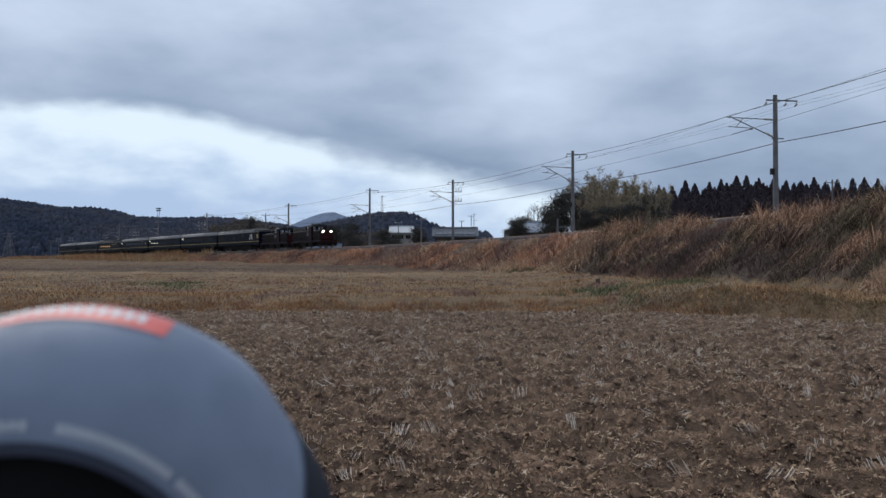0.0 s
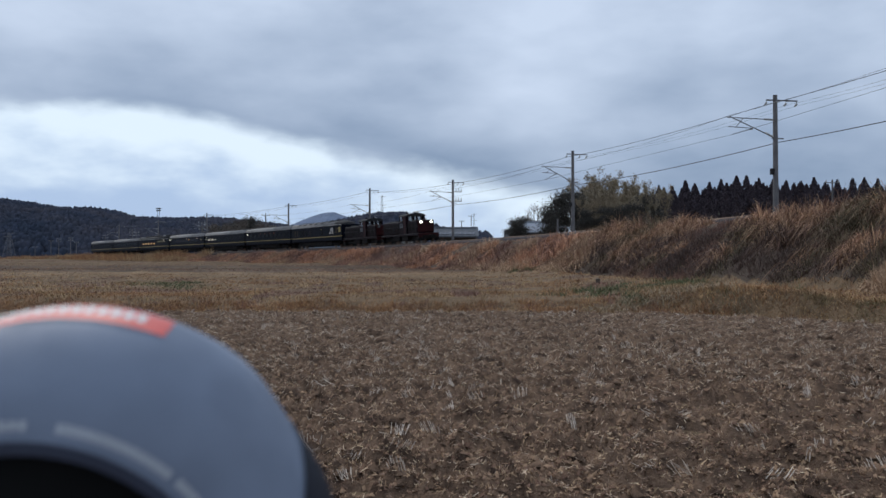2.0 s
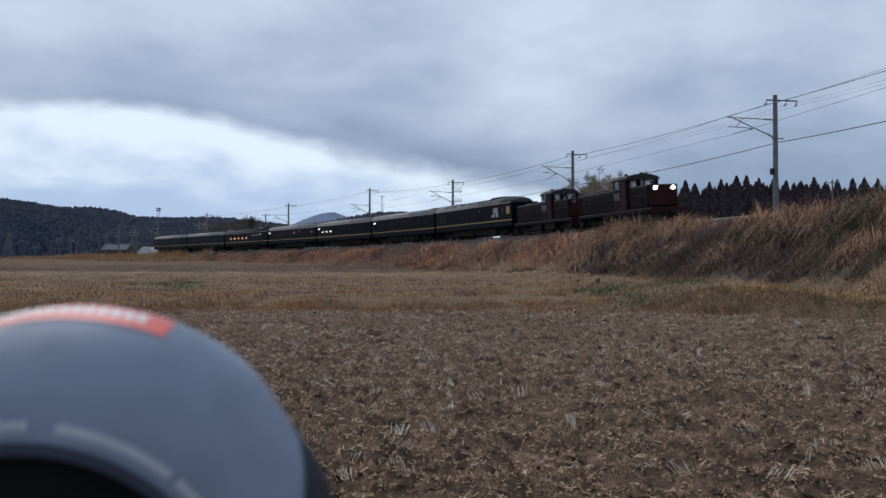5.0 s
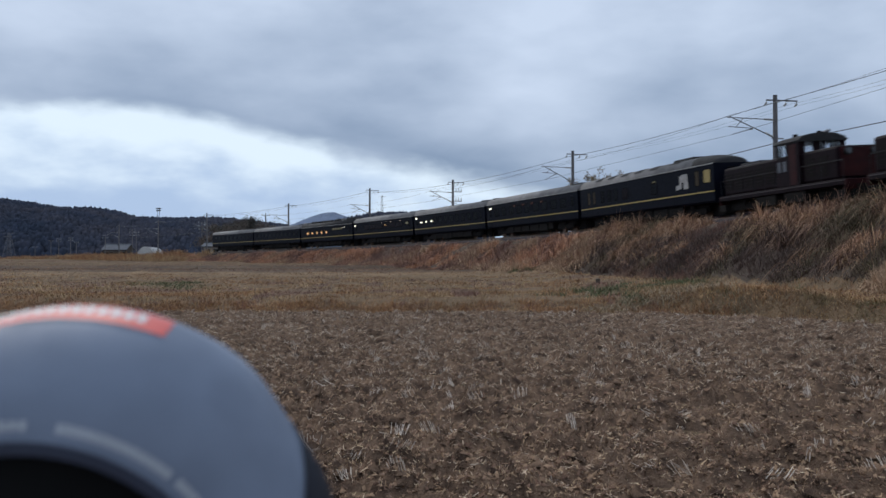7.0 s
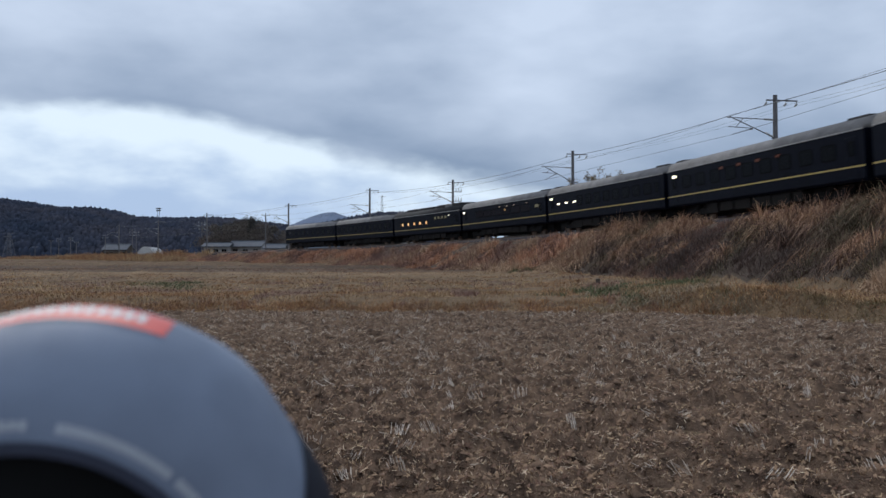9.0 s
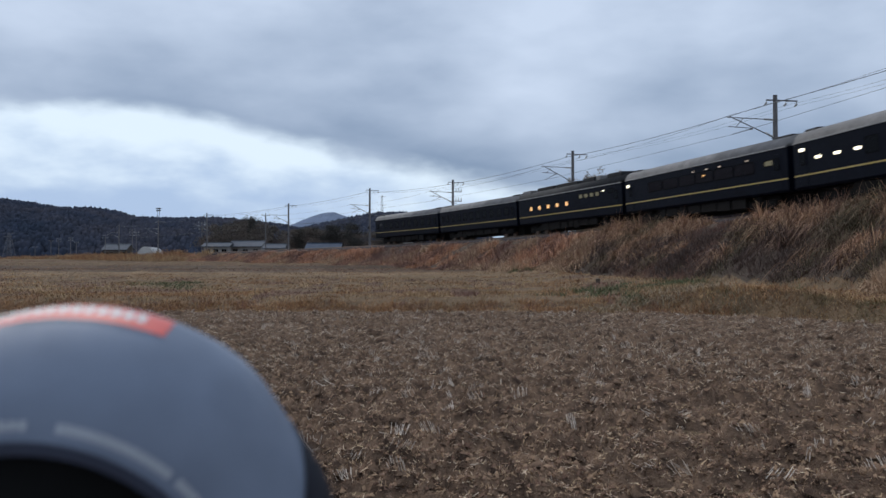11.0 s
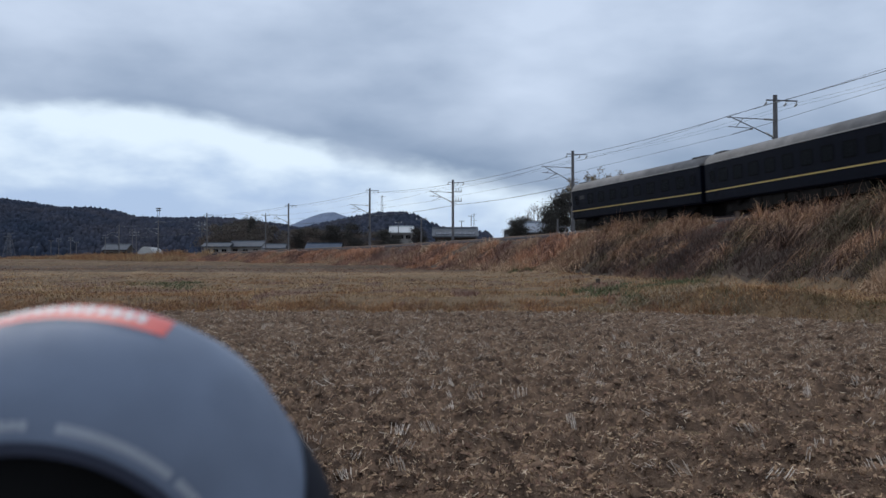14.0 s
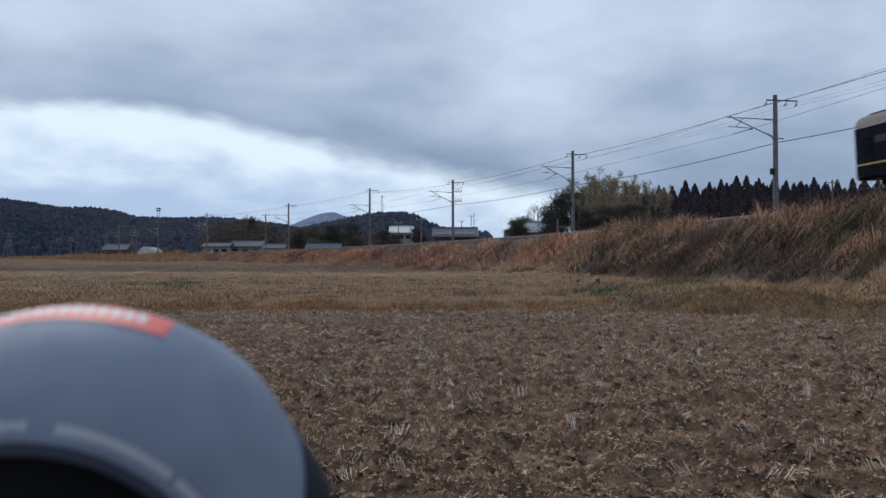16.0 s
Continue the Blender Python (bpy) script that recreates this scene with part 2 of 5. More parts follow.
    "tile_pale": mat("pale_roof", (0.52, 0.54, 0.55), (0.43, 0.45, 0.46), 0.6, scale=1.2, stain=0.25),
    # paler, bluer tile colour for the farmhouse roof
    "tile_sheen": mat("wet_grey_roof_tile", (0.30, 0.33, 0.38), (0.21, 0.235, 0.275), 0.6, scale=1.5, stain=0.3, bump=0.02, bscale=12, spec=0.2),
    "tile_blue": mat("blue_grey_roof", (0.085, 0.105, 0.14), (0.06, 0.075, 0.105), 0.8, scale=1.5, stain=0.3, spec=0.08),
    "plaster": mat("house_plaster", (0.36, 0.35, 0.33), (0.27, 0.26, 0.25), 0.9, scale=1.5, stain=0.3),
    "timber": mat("dark_timber", (0.08, 0.06, 0.045), (0.05, 0.04, 0.03), 0.85, scale=3),
    "panel": mat("solar_panel", (0.02, 0.025, 0.045), (0.015, 0.02, 0.035), 0.15, scale=2),
    # charcoal barrel, with the sky's blue reflection put into its base colour
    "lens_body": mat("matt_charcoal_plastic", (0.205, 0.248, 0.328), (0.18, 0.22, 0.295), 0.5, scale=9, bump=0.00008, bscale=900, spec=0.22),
    "lens_grip_shade": mat("dark_charcoal_plastic", (0.05, 0.058, 0.085), (0.044, 0.05, 0.075), 0.55, scale=9, spec=0.15),
    # shade on the barrel's downturned side, laid on as a darker colour
    "lens_side_shade": mat("dark_side_plastic", (0.026, 0.029, 0.04), (0.022, 0.025, 0.034), 0.55, scale=9, spec=0.1),
    "lens_black": mat("black_rubber", (0.004, 0.004, 0.004), (0.006, 0.006, 0.006), 0.9, scale=8, spec=0.05),
    "grey_mark": mat("faded_white_print", (0.52, 0.55, 0.60), (0.45, 0.48, 0.53), 0.5, scale=9),
    "label_red": mat("red_label", (0.80, 0.12, 0.10), (0.72, 0.10, 0.08), 0.4, scale=9),
}


# ---- mesh helpers ----
def mesh_from(name, verts, faces, material, smooth=False):
    me = bpy.data.meshes.new(name)
    me.from_pydata([tuple(v) for v in verts], [], [tuple(f) for f in faces])
    me.materials.append(material)
    if smooth:
        me.polygons.foreach_set("use_smooth", [True] * len(me.polygons))
    me.update()
    return me


def part(name, bm, material, parent, label="", smooth=False):
    me = bpy.data.meshes.new(name)
    bm.to_mesh(me)
    bm.free()
    me.materials.append(material)
    if smooth:
        me.polygons.foreach_set("use_smooth", [True] * len(me.polygons))
    ob = new(name, me)
    ob.parent = parent
    return tagged(ob, label)


def share(name, me, parent, m=None, label=""):
    ob = new(name, me)
    ob.parent = parent
    if m is not None:
        ob.matrix_basis = m
    return tagged(ob, label)


def box(bm, x0, x1, y0, y1, z0, z1, bevel=0.0):
    """Adds a box, with its edges bevelled if asked."""
    b = bmesh.new()
    bmesh.ops.create_cube(b, size=1.0, matrix=Matrix.Translation(((x0 + x1) / 2, (y0 + y1) / 2, (z0 + z1) / 2)) @ Matrix.Diagonal((x1 - x0, y1 - y0, z1 - z0, 1)))
    if bevel:
        bmesh.ops.bevel(b, geom=b.edges[:], offset=bevel, segments=2, affect="EDGES", profile=0.5)
    tmp = bpy.data.meshes.new("tmp")
    b.to_mesh(tmp)
    b.free()
    bm.from_mesh(tmp)
    bpy.data.meshes.remove(tmp)
    return bm


def one_box(*a, **k):
    return box(bmesh.new(), *a, **k)


def rod(bm, p, q, r0, r1=None, n=8, cap=True):
    """Adds a tapered round bar from p to q."""
    p, q = Vector(p), Vector(q)
    d = q - p
    turn = d.to_track_quat("Z", "Y").to_matrix().to_4x4()
    bmesh.ops.create_cone(bm, cap_ends=cap, segments=n, radius1=r0, radius2=r0 if r1 is None else r1, depth=d.length, matrix=Matrix.Translation((p + q) / 2) @ turn)
    return bm


def prism(bm, outline, x0, x1):
    """Adds a solid with the outline (y, z) drawn out from x0 to x1."""
    a = [bm.verts.new((x0, y, z)) for y, z in outline]
    b = [bm.verts.new((x1, y, z)) for y, z in outline]
    n = len(outline)
    for i in range(n):
        j = (i + 1) % n
        bm.faces.new((a[i], a[j], b[j], b[i]))
    bm.faces.new(a[::-1])
    bm.faces.new(b)
    bmesh.ops.recalc_face_normals(bm, faces=bm.faces[:])
    return bm


def strip_cloud(name, material, base, height, lean, width, segs=3, droop=0.5, seed=1, label="", category="", spread=None, curl=1.6):
    """Many narrow bent blades in one mesh: base is an n x 3 array, height, lean and width arrays or numbers."""
    rng = np.random.default_rng(seed)
    n = len(base)
    ang = rng.uniform(0, 2 * np.pi, n) if spread is None else spread
    h = height * np.ones(n)
    w = width * np.ones(n)
    ln = lean * np.ones(n)
    dirx, diry = np.cos(ang), np.sin(ang)
    face = rng.uniform(0, 2 * np.pi, n)
    sx, sy = np.cos(face), np.sin(face)
    vs = []
    for i in range(segs + 1):
        t = i / segs
        out = ln * h * (t ** curl)
        up = h * (t - droop * ln * t ** (curl + 1.4))
        half = w * 0.5 * (1 - t) ** 0.6 if i < segs else w * 0.04
        c = np.stack([base[:, 0] + dirx * out, base[:, 1] + diry * out, base[:, 2] + up], 1)
        s = np.stack([sx * half, sy * half, 0 * half], 1)
        vs += [c - s, c + s]
    verts = np.stack(vs, 1).reshape(-1, 3)
    k = 2 * (segs + 1)
    quads = np.array([(2 * i, 2 * i + 1, 2 * i + 3, 2 * i + 2) for i in range(segs)])
    faces = (np.arange(n)[:, None, None] * k + quads[None]).reshape(-1, 4)
    return tagged(big_mesh(name, verts, faces, material), label, category, kind="stuff")


def big_mesh(name, verts, faces, material, smooth=False):
    verts, faces = np.asarray(verts, np.float32), np.asarray(faces, np.int32)
    me = bpy.data.meshes.new(name)
    me.vertices.add(len(verts))
    me.vertices.foreach_set("co", verts.ravel())
    k = faces.shape[1]
    me.loops.add(faces.size)
    me.loops.foreach_set("vertex_index", faces.ravel())
    me.polygons.add(len(faces))
    me.polygons.foreach_set("loop_start", np.arange(len(faces), dtype=np.int32) * k)
    me.update(calc_edges=True)
    me.materials.append(material)
    if smooth:
        me.polygons.foreach_set("use_smooth", np.ones(len(faces), bool))
    return new(name, me)


# ---- the plan of the line ----
RAIL = 4.207
S = np.arange(-420.0, 320.0, 0.5)
BEND = np.interp(S, [-300, -160, -80, 0, 80, 130], [-0.106, -0.05, 2.679, 3.545, 5.077, 0.0]) / 1000
TURN = np.cumsum(BEND) * 0.5
HEAD = 0.2733 - (TURN - np.interp(0, S, TURN))
LX, LY = np.cumsum(np.sin(HEAD)) * 0.5, np.cumsum(-np.cos(HEAD)) * 0.5
LX, LY = LX - np.interp(0, S, LX) + 12.631, LY - np.interp(0, S, LY) + 72.3
# the line above is the near side of the cars; the middle of the track lies 1.45 m behind it
LX, LY = LX + np.cos(HEAD) * 1.45, LY + np.sin(HEAD) * 1.45


def line_at(s, d=0.0):
    """The place on the line at s metres, d metres to the far side, and the heading."""
    h = np.interp(s, S, HEAD)
    return np.interp(s, S, LX) + np.cos(h) * d, np.interp(s, S, LY) + np.sin(h) * d, h


def rail_z(s):
    return RAIL + 0.0007 * np.asarray(s)


def nearest(x, y):
    """For arrays of places: the distance from the line (far side positive) and s."""
    d, s = np.empty(len(x)), np.empty(len(x))
    c = slice(0, None, 2)
    for i in range(0, len(x), 4000):
        q = slice(i, i + 4000)
        dx, dy = x[q, None] - LX[c][None], y[q, None] - LY[c][None]
        k = np.argmin(dx * dx + dy * dy, 1)
        r = np.arange(len(k))
        d[q] = dx[r, k] * np.cos(HEAD[c][k]) + dy[r, k] * np.sin(HEAD[c][k])
        s[q] = S[c][k]
    return d, s


def step(x, lo, hi):
    t = np.clip((x - lo) / (hi - lo), 0, 1)
    return t * t * (3 - 2 * t)


def wave(x, y, f, seed=0.0):
    """Cheap smooth unevenness, about -1 to 1."""
    return (np.sin(x * f + 1.3 * np.sin(y * f * 0.7 + seed) + seed * 2.1) + np.sin(y * f * 1.27 + 1.1 * np.sin(x * f * 0.81 + 2 + seed) + seed)
            + 0.6 * np.sin((x + y) * f * 1.9 + seed * 3) + 0.6 * np.sin((x - y) * f * 2.3 + seed * 5)) / 2.4


def lumps(x, y, cell, seed):
    """Smooth random unevenness, 0 to 1, with lumps about one cell across."""
    r = np.random.default_rng(seed).random((257, 257))
    u, v = np.asarray(x, float) / cell + 900.3, np.asarray(y, float) / cell + 700.7
    i, j = np.floor(u).astype(int), np.floor(v).astype(int)
    a, b = u - i, v - j
    a, b = a * a * (3 - 2 * a), b * b * (3 - 2 * b)
    i, j = i % 256, j % 256
    return (r[i, j] * (1 - a) + r[i + 1, j] * a) * (1 - b) + (r[i, j + 1] * (1 - a) + r[i + 1, j + 1] * a) * b


def bank_line(x):
    return np.interp(x, [-60, -14, 3, 6.3, 8.2, 10.4, 16, 30], [26.6, 24.9, 24.4, 23.2, 20.9, 18.1, 13.6, 6])


def ground_z(x, y):
    x, y = np.asarray(x, float), np.asarray(y, float)
    d, s = nearest(x.ravel(), y.ravel())
    d, s = d.reshape(x.shape), s.reshape(x.shape)
    up = y - bank_line(x)
    near = np.interp(x, [2, 5, 7.5, 10, 14], [0.34, 0.42, 0.70, 0.42, 0.32]) * step(up / np.interp(x, [4, 8], [2.4, 1.3]), -0.1, 1.0) + 0.05 * step(up, 5, 28) + 0.11 * step(y - 0.02 * x, 65, 66.2) * step(x, 12, 4)
    near += np.interp(y, [50, 80, 120, 200, 260], [0, 0.22, 0.75, 1.75, 2.6]) + 0.05 * wave(x, y, 0.9) * step(up, 0, 2)
    for at, high, wide in ((80, 0.18, 1.3), (104, 0.3, 1.6), (128, 0.25, 1.6), (160, 0.3, 2.0)):
        near += high * np.exp(-((y - at - 0.04 * x) / wide) ** 2) * (x < 6)
    top = rail_z(s) - 0.5
    far = rail_z(s) - 0.75 - 0.5 * step(d, 8, 40)
    ramp_down = top - np.clip(-d - 2.7, 0, 99) / 1.5
    # the foot of the bank bulges unevenly
    soft = near + np.maximum(ramp_down - near, 0) + 0.25 * wave(x, y, 0.45, 1.0) * step(ramp_down - near, -0.5, 0.8) * step(-d, 3, 5)
    z = np.where(d < -2.7, soft, np.where(d < 4.5, top, top + (far - top) * step(d, 4.5, 8)))
    away = np.hypot(x, y)
    return z + (3.2 - z) * step(away, 420, 600)


# ---- the ground ----
def grid_sheet(name, xs, ys, z_of, material, label):
    gx, gy = np.meshgrid(xs, ys)
    z = z_of(gx, gy)
    nx, ny = len(xs), len(ys)
    i = np.arange(nx * ny).reshape(ny, nx)
    faces = np.stack([i[:-1, :-1], i[:-1, 1:], i[1:, 1:], i[1:, :-1]], -1).reshape(-1, 4)
    return tagged(big_mesh(name, np.stack([gx, gy, z], -1).reshape(-1, 3), faces, material, True), label, name, kind="structure")


def lines(*parts):
    return np.unique(np.concatenate([np.arange(a, b, c) for a, b, c in parts]))


ground = grid_sheet("ground", lines((-4500, -400, 300), (-400, -160, 20), (-160, -60, 2.5), (-60, 45, 0.9), (4, 17, 0.3), (45, 100, 5), (100, 400, 30), (400, 4501, 300)),
                    lines((-600, -20, 40), (-20, 12, 4), (12, 28, 0.3), (28, 130, 0.9), (130, 260, 2.0), (260, 400, 5), (400, 800, 40), (800, 4800, 400)),
                    ground_z, M["ground"], "dry winter grassland and railway embankment with weeds")
# bare dark earth on the railway bank
for key in ("bank_earth", "terrace", "paddy"):
    ground.data.materials.append(M[key])
mid = np.empty(len(ground.data.polygons) * 3)
ground.data.polygons.foreach_get("center", mid)
mid = mid.reshape(-1, 3)
off = nearest(mid[:, 0], mid[:, 1])[0]
zone = np.zeros(len(off), np.int32)
lip = mid[:, 1] - 0.02 * mid[:, 0]
zone[(lip > 65) & (lip < 78)] = 2
zone[(lip >= 78) & (lip < 118) & (mid[:, 0] < 8)] = 3
zone[(off > -7.3) & (off < 9)] = 1
ground.data.polygons.foreach_set("material_index", zone)


def soil_z(x, y):
    edge = step(bank_line(x) + 0.15 - y, 0.0, 0.4)
    rows = np.sin((x * 0.2 + y) * 2 * np.pi / 0.62 + wave(x, y, 1.1) * 1.2)
    lump = 0.105 * (lumps(x * 0.75, y, 0.17, 1) - 0.5) + 0.075 * (np.abs(2 * lumps(x + y * 0.3, y, 0.11, 2) - 1) - 0.5) + 0.055 * (np.abs(2 * lumps(x, y - x * 0.4, 0.052, 3) - 1) - 0.5)
    broad = 0.05 * (lumps(x, y, 0.6, 4) - 0.5)
    return 0.05 + edge * (0.034 * rows + lump + broad) - 0.12 * (1 - edge)


def field_sheet():
    """A rectangular field; the grid is finest in its near middle."""
    ys = list(np.arange(-6.0, 3.8, 0.35)) + [3.8, 4.1, 4.3]
    while ys[-1] < 26.5:
        ys.append(ys[-1] * 1.0076)
    xs = lines((-17, -8, 0.08), (-8, -3.2, 0.034), (-3.2, 3.2, 0.0175), (3.2, 8, 0.034), (8, 17.01, 0.08))
    gx, gy = np.meshgrid(xs, np.array(ys))
    i = np.arange(gx.size).reshape(gx.shape)
    faces = np.stack([i[:-1, :-1], i[:-1, 1:], i[1:, 1:], i[1:, :-1]], -1).reshape(-1, 4)
    ob = big_mesh("paddy_field", np.stack([gx, gy, soil_z(gx, gy)], -1).reshape(-1, 3), faces, M["soil"])
    return tagged(ob, "harvested rice field of brown broken soil", "field", kind="structure")


field_sheet()


def rail_strip(name, outline, material, s0=-400, s1=300, every=2.0, label=""):
    """A strip along the line with the cross-section outline (d, z over the rail's top)."""
    ss = np.arange(s0, s1, every)
    verts, k = [], len(outline)
    for s in ss:
        for d, z in outline:
            x, y, _ = line_at(s, d)
            verts.append((x, y, rail_z(s) + z))
    faces = [(i * k + j, i * k + (j + 1) % k, (i + 1) * k + (j + 1) % k, (i + 1) * k + j) for i in range(len(ss) - 1) for j in range(k)]
    return tagged(big_mesh(name, verts, faces, material), label, name, kind="structure")


rail_strip("ballast", [(-2.6, -0.6), (-1.75, -0.19), (1.75, -0.19), (2.6, -0.6), (2.4, -0.8), (-2.4, -0.8)], M["ballast"], label="grey-brown crushed stone track ballast")
for side in (-0.5335, 0.5335):
    rail_strip("rail", [(side - 0.033, 0), (side + 0.033, 0), (side + 0.02, -0.05), (side + 0.06, -0.15), (side - 0.06, -0.15), (side - 0.02, -0.05)], M["steel"], label="rusty steel rail")


def sleepers():
    bm = bmesh.new()
    for s in np.arange(-120, 60, 0.62):
        x, y, h = line_at(s)
        b = Matrix.Translation((x, y, float(rail_z(s)) - 0.195)) @ Matrix.Rotation(h, 4, "Z") @ Matrix.Diagonal((2.0, 0.22, 0.1, 1))
        bmesh.ops.create_cube(bm, size=1.0, matrix=b)
    ob = part("sleepers", bm, M["concrete"], None)
    tagged(ob, "concrete sleepers half buried in ballast", "sleeper", kind="stuff")


sleepers()


# ---- the train ----
def round_outline(half, z0, eave, top, r=0.12, n=7):
    """Half-round roofed body outline (y, z)."""
    pts = [(-half + r * 0.4, z0), (half - r * 0.4, z0), (half, z0 + r), (half, eave)]
    pts += [(half * math.cos(a) ** 0.75, eave + (top - eave) * math.sin(a)) for a in [math.pi / 2 * i / n for i in range(1, n)]]
    pts += [(0, top)]
    return pts + [(-y, z) for y, z in pts[:1:-1][1:]]


def wheel_mesh():
    bm = bmesh.new()
    rod(bm, (0, -0.07, 0), (0, 0.07, 0), 0.43, n=20)
    rod(bm, (0, -0.12, 0), (0, 0.12, 0), 0.1, n=10)
    me = bpy.data.meshes.new("wheel")
    bm.to_mesh(me)
    bm.free()
    me.materials.append(M["steel"])
    return me


WHEEL = wheel_mesh()


def bogie(parent, x, base=2.1):
    bm = bmesh.new()
    for y in (-0.98, 0.98):
        box(bm, x - base / 2 - 0.5, x + base / 2 + 0.5, y - 0.06, y + 0.06, 0.34, 0.74, 0.03)
        for dx in (-base / 2, base / 2):
            box(bm, x + dx - 0.17, x + dx + 0.17, y - 0.1, y + 0.1, 0.3, 0.6, 0.03)
        rod(bm, (x, y, 0.62), (x, y, 0.98), 0.22, n=12)
    box(bm, x - base / 2 - 0.6, x + base / 2 + 0.6, -0.85, 0.85, 0.5, 0.96)
    b = part("bogie", bm, M["under"], parent)
    for dx in (-base / 2, base / 2):
        for y in (-0.55, 0.55):
            share("wheel", WHEEL, b, Matrix.Translation((x + dx, y, 0.43)))
    return b


def window_meshes(w, h, glass):
    """A pane with rounded corners and its rubber frame, outward along -y."""
    def shape(w, h, r):
        pts = []
        for cx, cz, a0 in ((w / 2 - r, h / 2 - r, 0), (-w / 2 + r, h / 2 - r, 90), (-w / 2 + r, -h / 2 + r, 180), (w / 2 - r, -h / 2 + r, 270)):
            pts += [(cx + r * math.cos(radians(a0 + a)), cz + r * math.sin(radians(a0 + a))) for a in (0, 45, 90)]
        return pts
    out, inn = shape(w + 0.09, h + 0.09, 0.11), shape(w, h, 0.07)
    n = len(out)
    v = [(x, 0.0, z) for x, z in out] + [(x, -0.014, z) for x, z in out] + [(x, -0.014, z) for x, z in inn] + [(x, -0.004, z) for x, z in inn]
    f = []
    for a in (0, n, 2 * n):
        f += [(a + i, a + (i + 1) % n, a + n + (i + 1) % n, a + n + i) for i in range(n)]
    frame_me = mesh_from("window_frame", v, f, M["rubber"])
    pane_me = mesh_from("pane", [(x, -0.005, z) for x, z in inn] + [(x, 0.01, z) for x, z in inn], [tuple(range(n))[::-1], tuple(range(n, 2 * n))] + [(i, (i + 1) % n, n + (i + 1) % n, n + i) for i in range(n)], glass)
    return frame_me, pane_me


WIN = {}


def window(parent, x, z, w, h, side, glass="glass", half=1.45, dy=0.0):
    key = (w, h, glass)
    if key not in WIN:
        WIN[key] = window_meshes(w, h, M[glass])
    fr, pa = WIN[key]
    m = Matrix.Translation((x, -half - 0.003 - dy if side < 0 else half + 0.003 + dy, z)) @ Matrix.Rotation(0 if side < 0 else math.pi, 4, "Z")
    win = share("window", fr, parent, m)
    share("pane", pa, win)
    return win


# window rows of each car, counted from its front (x in metres from the middle), on the side that faces the field
def coach(number, spec):
    car = new("sleeping_coach")
    half, eave, top = 1.45, 3.42, 4.08
    L = 20.7
    bm = bmesh.new()
    out = [(-1.36, 1.0), (1.36, 1.0), (half, 1.12), (half, eave), (-half, eave), (-half, 1.12)]
    prism(bm, out, -L / 2, L / 2)
    body = part("body", bm, M["coach_green"], car)
    n = 14
    arc = [(half * math.cos(math.pi * i / n) * (1.0 if i in (0, n) else 0.97), eave + 0.02 + (top - eave) * math.sin(math.pi * i / n) ** 0.7) for i in range(n + 1)]
    bm = bmesh.new()
    prism(bm, arc + [(-half, eave), (half, eave)], -L / 2 + 0.05, L / 2 - spec.get("nose", 0.05))
    part("roof", bm, M[spec.get("roof", "roof_grey")], car, "weathered grey roof", True)
    bm = bmesh.new()
    for y in (-half - 0.03, half - 0.01):
        box(bm, -L / 2 + 0.03, L / 2 - 0.03, y, y + 0.04, eave - 0.05, eave + 0.01)
    part("gutter", bm, M["silver_band"], car, "pale rain gutter")
    for y in (-half - 0.024, half + 0.014):
        part("gold_band", one_box(-L / 2, L / 2, y, y + 0.01, 1.665, 1.745), M["gold"], car, "gold band under the windows")
    # ends: gangway, lamps
    for e in (-1, 1):
        bm = bmesh.new()
        x = e * L / 2
        box(bm, min(x, x + e * 0.28), max(x, x + e * 0.28), -0.5, 0.5, 1.1, 3.15, 0.05)
        part("gangway", bm, M["rubber"], car)
        bm = bmesh.new()
        box(bm, min(x, x + e * 0.3), max(x, x + e * 0.3), -0.14, 0.14, 0.78, 1.0, 0.03)
        part("coupler", bm, M["under"], car)
    # underframe boxes
    rng = random.Random(40 + number)
    x = -5.4
    while x < 5.2:
        w = rng.uniform(0.9, 2.1)
        for y in (-1, 1):
            bm = bmesh.new()
            box(bm, x, x + w, 0.75 * y - 0.5, 0.75 * y + 0.5, rng.uniform(0.3, 0.46), 1.0, 0.03)
            part("equipment_box", bm, M["under"], car)
        x += w + rng.uniform(0.08, 0.3)
    # filler box, deeper than a sill, added to block daylight under the car
    part("centre_sill", one_box(-9.9, 9.9, -0.5, 0.5, 0.2, 1.0), M["under"], car)
    for bx in (-7.0, 7.0):
        bogie(car, bx)
    # roof units
    for x0, x1, hgt, key, *wide in spec["units"]:
        bm = bmesh.new()
        w = wide[0] if wide else 0.9
        box(bm, x0, x1, -w, w, top - 0.34, top + hgt, 0.1)
        part("roof_unit", bm, M[key], car, "rooftop cooling unit")
    # dark patches let into the roof's slopes, and the rounded hood over the front
    for x0, x1, a0, a1 in spec.get("patches", ()):
        bm = bmesh.new()
        rows = []
        for x in (x0, x1):
            rows.append([bm.verts.new((x + 0.25 * (a - a0) / (a1 - a0), -(half + 0.02) * math.cos(radians(a)) * 0.975, eave + 0.035 + (top - eave) * math.sin(radians(a)) ** 0.7)) for a in np.linspace(a0, a1, 7)])
        for p, q, r, w in zip(rows[0], rows[0][1:], rows[1][1:], rows[1]):
            bm.faces.new((p, q, r, w))
        bmesh.ops.solidify(bm, geom=bm.faces[:], thickness=0.015)
        part("roof_patch", bm, M["roof_dark"], car, "dark panel let into the roof")
    if "nose" in spec:
        bm = bmesh.new()
        rings = []
        for k in range(7):
            t = k / 6
            f = math.sqrt(1 - (0.92 * t) ** 2)
